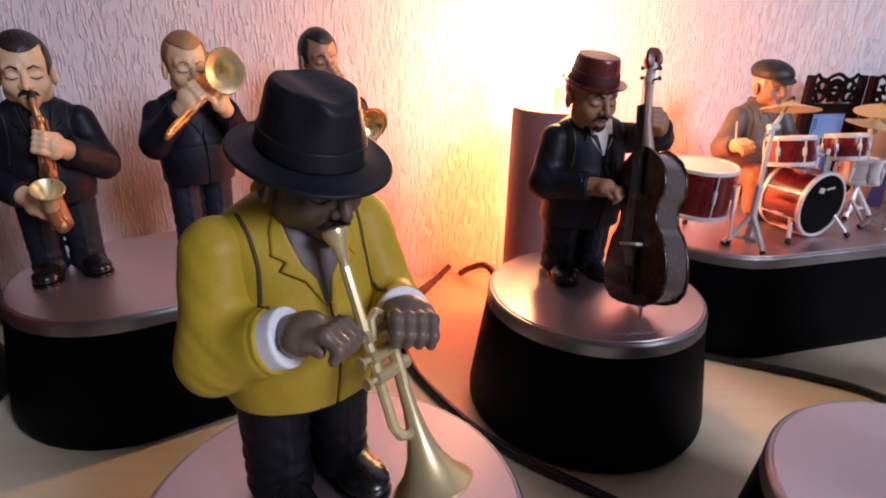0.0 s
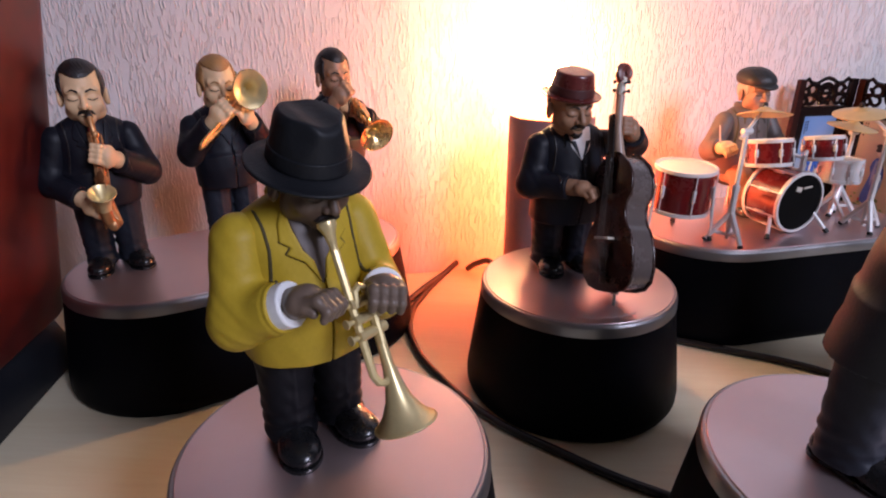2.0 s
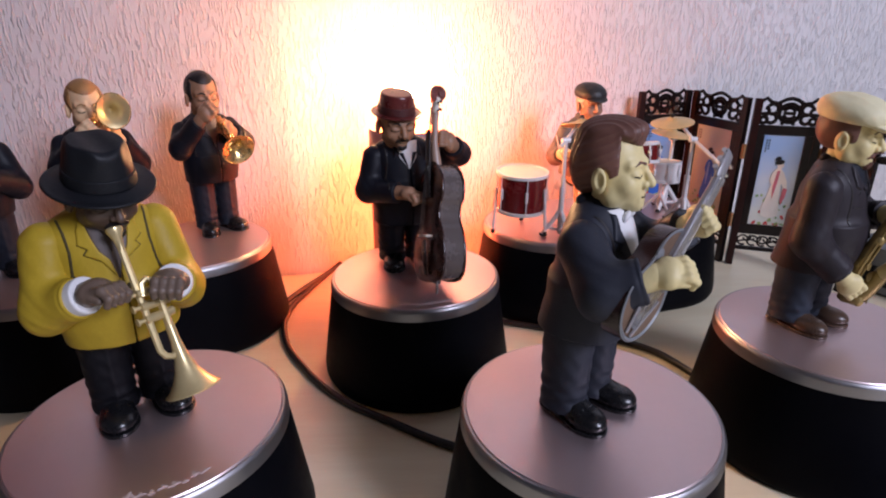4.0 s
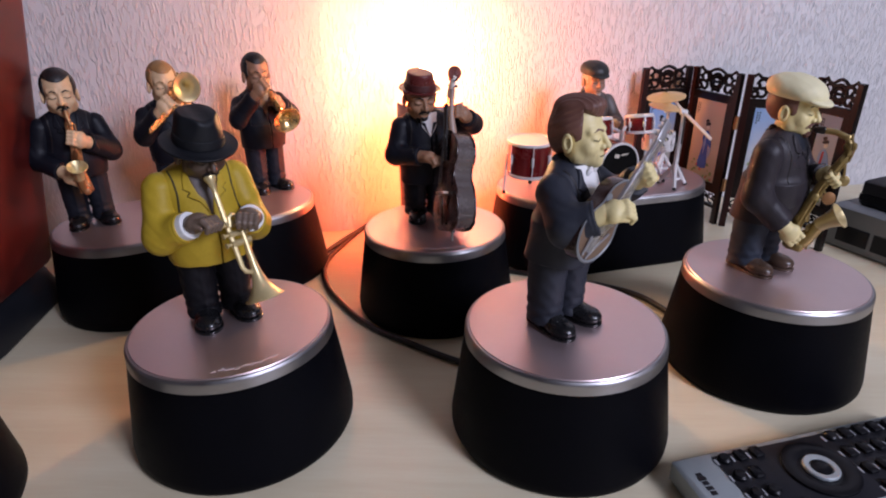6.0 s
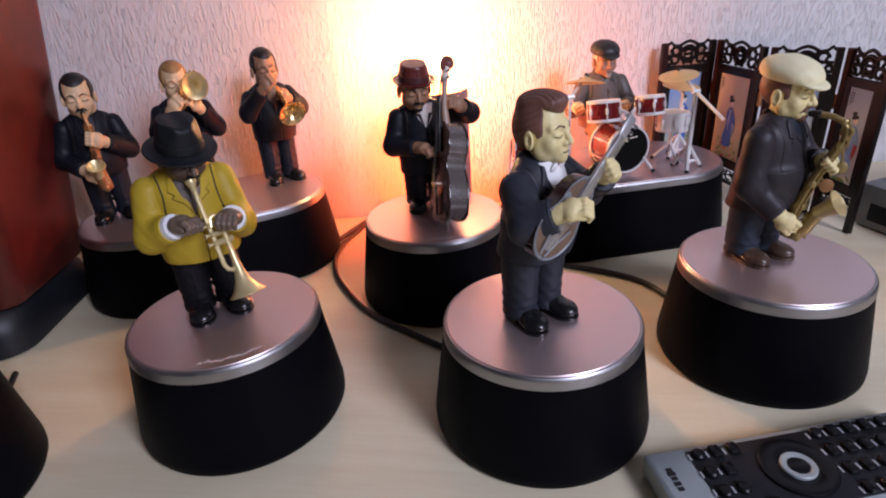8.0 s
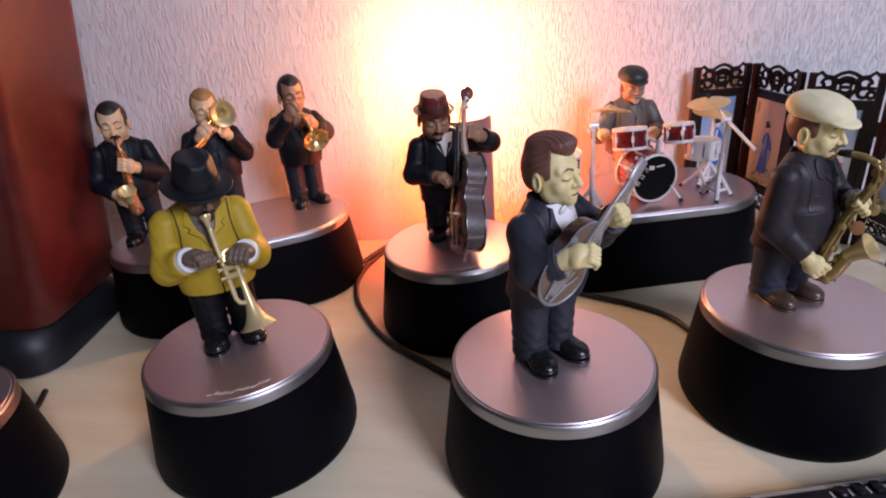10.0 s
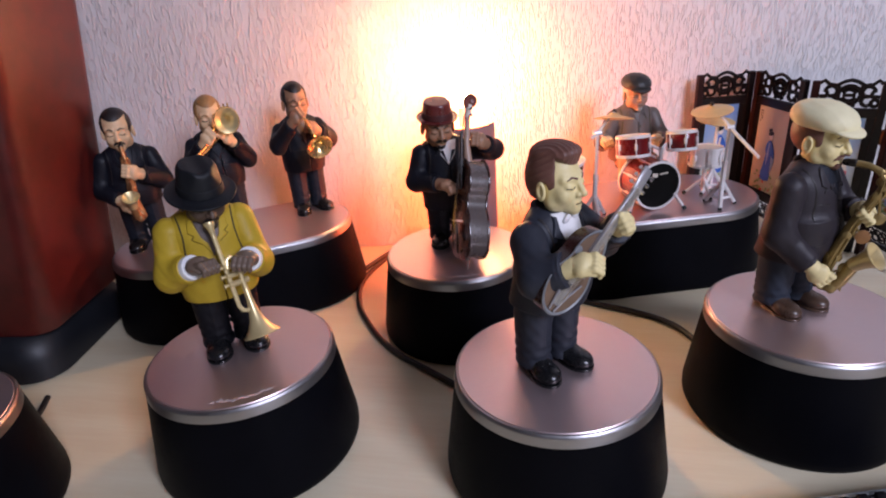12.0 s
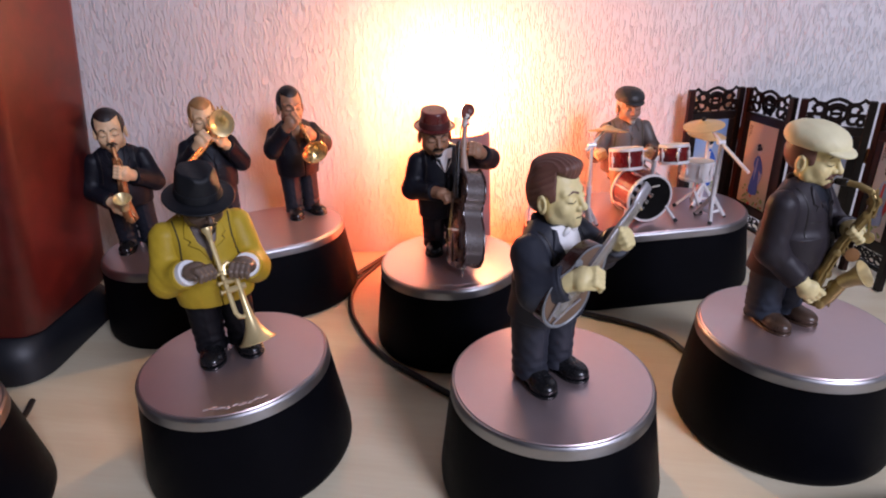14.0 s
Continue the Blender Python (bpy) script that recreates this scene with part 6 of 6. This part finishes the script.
def paint_panel(picture, kind, width):
    """A robed figure in plain shapes, leaves and flowers below, two columns of tiny dark marks above."""
    robe, under = ((M_PBLUE, M_PPALE), (M_PBLUE, M_PSKY), (M_PPALE, M_PROSE), (M_PSKY, M_PRED))[kind]
    k = 1.0 if kind != 2 else 1.15
    y = -0.0020
    b = Build()
    daub(b, [(x * k + 0.001, 0.100 + (z - 0.100) * k) for x, z in ((-0.0085, 0.068), (-0.0020, 0.066), (0.0062, 0.068), (0.0070, 0.074), (0.0052, 0.084), (0.0046, 0.094), (0.0040, 0.103), (-0.0036, 0.103), (-0.0050, 0.094), (-0.0070, 0.084), (-0.0090, 0.075))], y, robe)
    daub(b, [(x * k + 0.001, 0.100 + (z - 0.100) * k) for x, z in ((-0.0046, 0.101), (-0.0060, 0.106), (-0.0048, 0.112), (-0.0016, 0.1165), (0.0016, 0.1165), (0.0050, 0.112), (0.0088, 0.104), (0.0102, 0.096), (0.0080, 0.094), (0.0052, 0.101))], y - 0.0003, robe)
    b.part("painted_robe", picture)
    b = Build()
    daub(b, [(x * k + 0.001, 0.100 + (z - 0.100) * k) for x, z in ((0.0070, 0.0975), (0.0104, 0.0965), (0.0098, 0.088), (0.0072, 0.080), (0.0062, 0.086))], y - 0.0005, under)
    daub(b, [(x * k + 0.001, 0.100 + (z - 0.100) * k) for x, z in ((-0.0010, 0.1140), (0.0014, 0.1140), (0.0006, 0.1000), (-0.0014, 0.0860), (-0.0024, 0.0990))], y - 0.0006, under)
    b.part("painted_sash", picture)
    b = Build()
    daub(b, oval(0.0018 * k, 0.1215 + 0.003 * (k - 1), 0.0027 * k, 0.0034 * k, -14), y, M_PPALE)
    b.part("painted_head", picture)
    b = Build()
    daub(b, oval(0.0006 * k, 0.1250 + 0.003 * (k - 1), 0.0040 * k, 0.0023 * k, 16), y - 0.0003, M_HAIRB)
    daub(b, oval(-0.0012 * k, 0.1288 + 0.003 * (k - 1), 0.0026 * k, 0.0020 * k, 30), y - 0.0003, M_HAIRB)
    b.part("painted_hair", picture)
    for i in range(26):
        b = Build()
        x = (random.random() - 0.5) * (width - 0.008)
        z = 0.0535 + random.random() ** 1.8 * (0.022 if kind != 2 else 0.034)
        flower = random.random() < (0.16 if kind != 2 else 0.34)
        daub(b, oval(x, z, 0.0012 + 0.0018 * random.random(), 0.0009 + 0.0010 * random.random(), random.uniform(-70, 70), 9), y + 0.0002, M_PRED if flower else random.choice((M_PGREEN, M_PGREEN, M_PLEAF)))
        b.part("painted_flower" if flower else "painted_leaf", picture)
    b = Build()
    for c in (0, 1):
        for i in range(5 - c):
            b.box((-width / 2 + 0.0035 + 0.0026 * c, y + 0.0006, 0.1490 - 0.0030 * i), (0.0012, 0.0006, 0.0018), M_HAIRB)
    b.part("column_of_marks", picture, "tiny dark illegible writing")


for _i in range(4):
    _p, _q = Vector(SCR[_i]), Vector(SCR[_i + 1])
    _d = _q - _p
    _W = _d.length - 0.006
    _mm = Matrix.Translation(((_p.x + _q.x) / 2, (_p.y + _q.y) / 2, 0)) @ pose(0, 0, 0, 0, 0, math.degrees(math.atan2(_d.y, _d.x)))
    _pn = new("panel")
    _pn.empty_display_size = 0.01
    _pn.parent = _scr
    _pn.matrix_basis = _mm
    # frame posts and rails
    for _s in (-1, 1):
        _b = Build()
        _b.box((_s * (_W / 2 - 0.0035), 0, 0.0965), (0.0076, 0.0062, 0.1930), M_MAROON if _s < 0 else M_LACQ, bevel=0.0006)
        _b.part("post", _pn)
    for _z, _h in ((0.160, 0.010), (0.046, 0.012), (0.022, 0.004)):
        _b = Build()
        _b.box((0, 0, _z), (_W - 0.0142, 0.0056, _h), M_LACQ, bevel=0.0006)
        _b.part("rail", _pn)
    for _s in (-1, 1):
        _b = Build()
        _b.box((_s * (_W / 2 - 0.0110), 0, 0.1035), (0.0078, 0.0050, 0.1070), M_LACQ, bevel=0.0005)
        _b.part("stile", _pn)
    _b = Build()
    fretwork(_b, _W - 0.014, 0.166, 0.1905)
    _b.part("carved_top", _pn, "pierced dark fretwork")
    _b = Build()
    _w2 = (_W - 0.014) / 2
    for _k in range(5):
        _cx = (_k - 2) * _w2 * 0.38
        arc(_b, _cx, 0.0315, 0.0058, 20, 300, 0.0011)
        arc(_b, _cx + _w2 * 0.16, 0.0345, 0.0038, 180, 420, 0.0010)
    _b.tube([(-_w2, 0, 0.029), (-_w2 * 0.5, 0, 0.033), (0, 0, 0.0285), (_w2 * 0.5, 0, 0.033), (_w2, 0, 0.029)], 0.0011, M_LACQ, seg=6)
    _b.part("carved_apron", _pn)
    _pw = _W - 0.0298
    _b = Build()
    _b.box((0, 0, 0.1035), (_pw, 0.0026, 0.1070), PIC[_i])
    _pc = _b.part("picture", _pn, "painted silk picture with a robed figure in plain shapes")
    paint_panel(_pc, _i, _pw)
    if _i:
        for _z in (0.055, 0.135):
            _b = Build()
            _b.tube([(-_W / 2 - 0.003, 0, _z - 0.008), (-_W / 2 - 0.003, 0, _z + 0.008)], 0.0026, M_COPPER, seg=8)
            _b.part("hinge", _pn, "small copper hinge")

# ---- remote control ----
_p0, _p1 = Vector((0.2530, 0.1085)), Vector((0.4050, 0.1525))
_ang = math.degrees(math.atan2(_p1.y - _p0.y, _p1.x - _p0.x))
_rm = empty("remote_control", pose(_p0.x, _p0.y, 0.0, 0, 0, _ang), "flat silver remote control with black keys and a round pad", "remote control")
RL, RW, RH = 0.190, 0.062, 0.018
_b = Build()
_b.box((RL / 2, -RW / 2, RH / 2 + 0.0005), (RL, RW, RH - 0.001), M_REMOTE, bevel=0.0022)
_b.part("case", _rm, "silver plastic case")
_b = Build()
_b.box((RL / 2 + 0.008, -RW / 2, RH + 0.0003), (RL - 0.034, RW - 0.0100, 0.0010), M_REMFACE, bevel=0.0003)
_b.part("face_plate", _rm, "graphite key field")
_b = Build()
for _k, (_h, _o) in enumerate(((0.0036, 0), (0.0042, 0.0042), (0.0036, 0.0086), (0.0050, 0.0125), (0.0036, 0.0158))):
    _b.box((0.0085, -0.030 + _o * 0.9, RH + 0.0003), (_h, 0.0026, 0.0004), M_REMFACE)
_b.part("maker_mark", _rm, "dark maker's mark bars")
PADX, PADY = 0.0825, -0.0310
_b = Build()
_b.lathe([(0.0218, 0.0), (0.0218, 0.0018), (0.0208, 0.0024), (0.0125, 0.0016), (0.0118, 0.0010)], M_KEY, at=(PADX, PADY, RH + 0.0006), seg=40)
_b.part("pad", _rm, "round black pad")
_b = Build()
_b.lathe([(0.0104, 0.0), (0.0104, 0.0024), (0.0098, 0.0030), (0.0068, 0.0026), (0.0062, 0.0018)], M_REMOTE, at=(PADX, PADY, RH + 0.0006), seg=32)
_b.part("pad_ring", _rm, "silver ring")
_b = Build()
_b.lathe([(0.0060, 0.0), (0.0060, 0.0026), (0.0040, 0.0036), (0.0010, 0.0038)], M_KEY, at=(PADX, PADY, RH + 0.0006), seg=24)
_b.part("pad_button", _rm)


def key_mesh(kind):
    b = Build()
    if kind:
        b.lathe([(0.0042, 0.0), (0.0042, 0.0020), (0.0032, 0.0031), (0.0006, 0.0034)], M_KEY, seg=14)
    else:
        b.box((0, 0, 0.0014), (0.0064, 0.0086, 0.0032), M_KEY, bevel=0.0009)
    return b.mesh("button")


_round, _square = key_mesh(True), key_mesh(False)
_pr = Build()
_pr.box((0, 0, 0), (0.0012, 0.0046, 0.0003), M_PRINT)
_print = _pr.mesh("key_mark")
for _cx in range(13):
    for _ry in range(4):
        _x = 0.0310 + _cx * 0.0115
        _yy = -0.0095 - _ry * 0.0143
        if (_x - PADX) ** 2 + (_yy - PADY) ** 2 < 0.0295 ** 2:
            continue
        _k = new("button", _round if (_cx == 0 or (_cx + _ry) % 4 == 3) else _square)
        _k.parent = _rm
        _k.location = (_x, _yy, RH + 0.0007)
        _t = new("key_mark", _print)
        _t.parent = _k
        _t.location = (-0.0059, 0.0006 * ((_cx * 3 + _ry) % 3 - 1), 0.0003)

# ---- red cabinet at the side ----
_rc = empty("speaker_cabinet", pose(-0.3040, 0.2350, 0, 0, 0, 9), "tall red lacquered cabinet on a rounded dark base", "speaker")
_b = Build()


def rrect(x0, x1, y0, y1, r, n=6):
    out = []
    for cx, cy, a0 in ((x1 - r, y0 + r, -90), (x1 - r, y1 - r, 0), (x0 + r, y1 - r, 90), (x0 + r, y0 + r, 180)):
        for i in range(n + 1):
            a = radians(a0 + 90 * i / n)
            out.append((cx + r * math.cos(a), cy + r * math.sin(a)))
    return out


_b.loft([[Vector((x, y, z)) for x, y in rrect(-0.24 + g, 0.026 - g, -0.035 + g, 0.120 - g, 0.030)] for z, g in ((0.0, 0.004), (0.002, 0.0), (0.022, 0.0), (0.034, 0.003), (0.044, 0.010), (0.048, 0.016))], M_NAVYPL)
_b.part("base", _rc, "dark blue-grey rounded base")
_b = Build()
_b.loft([[Vector((x, y, z)) for x, y in rrect(-0.225 + g, 0.030 + 0.17 * (z - 0.05) - g, -0.022 + g, 0.110 - g, 0.018, 8)] for z, g in ((0.046, 0.002), (0.050, 0.0), (0.700, 0.0), (0.706, 0.004))], M_REDGLOSS)
_b.part("body", _rc, "red lacquered side")
_b = Build()
_b.box((-0.112, -0.0235, 0.375), (0.190, 0.004, 0.600), M_NAVYPL, bevel=0.002)
_b.part("grille", _rc, "dark front grille")

# ---- boxes beside the screen ----
def hifi(place, turn, size, label, slots, body):
    ob = empty("hifi_unit", pose(*place, 0, 0, turn), label, "hifi unit", "stacked units")
    L, W, H = size
    b = Build()
    b.box((L / 2, W / 2, H / 2), (L, W, H), body, bevel=0.0025)
    b.part("case", ob)
    for x0, x1, z0, z1 in slots:
        b = Build()
        b.box(((x0 + x1) / 2, -0.0006, (z0 + z1) / 2), (x1 - x0, 0.0016, z1 - z0), M_KEY, bevel=0.0004)
        b.part("slot", ob, "dark glossy window")
    return ob


hifi((0.5610, 0.4960, 0.0), -64, (0.26, 0.20, 0.052), "silver-grey hifi unit with dark windows", ((0.014, 0.050, 0.010, 0.030), (0.055, 0.150, 0.010, 0.030)), M_GREYPL)
hifi((0.5860, 0.4900, 0.052), -64, (0.22, 0.17, 0.030), "black and grey unit stacked on the hifi unit", ((0.0, 0.20, 0.006, 0.014),), M_NAVYPL)
hifi((0.6220, 0.4950, 0.082), -64, (0.16, 0.12, 0.018), "small pale box on top of the stack", (), M_GREYPL)

# ---- cables ----
def cable(points, label, r=0.0029):
    cu = bpy.data.curves.new("cable", "CURVE")
    cu.dimensions = "3D"
    cu.bevel_depth, cu.bevel_resolution, cu.resolution_u = r, 3, 10
    sp = cu.splines.new("BEZIER")
    sp.bezier_points.add(len(points) - 1)
    for bp, p in zip(sp.bezier_points, points):
        bp.co = p
        bp.handle_left_type = bp.handle_right_type = "AUTO"
    tmp = new("cable_shape", cu)
    me = bpy.data.meshes.new_from_object(tmp.evaluated_get(bpy.context.evaluated_depsgraph_get()))
    bpy.data.objects.remove(tmp)
    me.materials.clear()
    me.materials.append(M_CABLE)
    me.shade_smooth()
    return tagged(new("cable", me), label, "cable", "loose cables")


Z = 0.0029
cable([(0.000, 0.530, 0.012), (-0.012, 0.508, 0.008), (-0.027, 0.478, Z), (-0.037, 0.425, Z), (-0.026, 0.372, Z), (-0.004, 0.333, Z), (0.037, 0.284, Z), (0.078, 0.256, Z), (0.108, 0.237, Z), (0.135, 0.224, Z)], "black cable curving over the table from the wall")
cable([(-0.008, 0.512, 0.010), (-0.030, 0.478, 0.006), (-0.052, 0.430, Z), (-0.075, 0.360, Z), (-0.086, 0.300, Z), (-0.082, 0.245, Z)], "black cable running beside the oval pedestal")
cable([(0.160, 0.408, Z), (0.197, 0.396, Z), (0.233, 0.383, Z), (0.268, 0.370, Z), (0.299, 0.350, Z), (0.314, 0.326, Z), (0.322, 0.308, Z)], "black cable lying between the pedestals")
cable([(0.012, 0.5330, 0.004), (0.022, 0.520, 0.016), (0.036, 0.505, 0.024), (0.046, 0.492, 0.014), (0.052, 0.484, 0.004)], "short black cable arching to the lamp", 0.0032)
cable([(-0.2620, 0.185, Z), (-0.2520, 0.165, Z), (-0.2460, 0.145, Z), (-0.2440, 0.136, Z)], "black cable between the red cabinet and the pedestal", 0.0025)
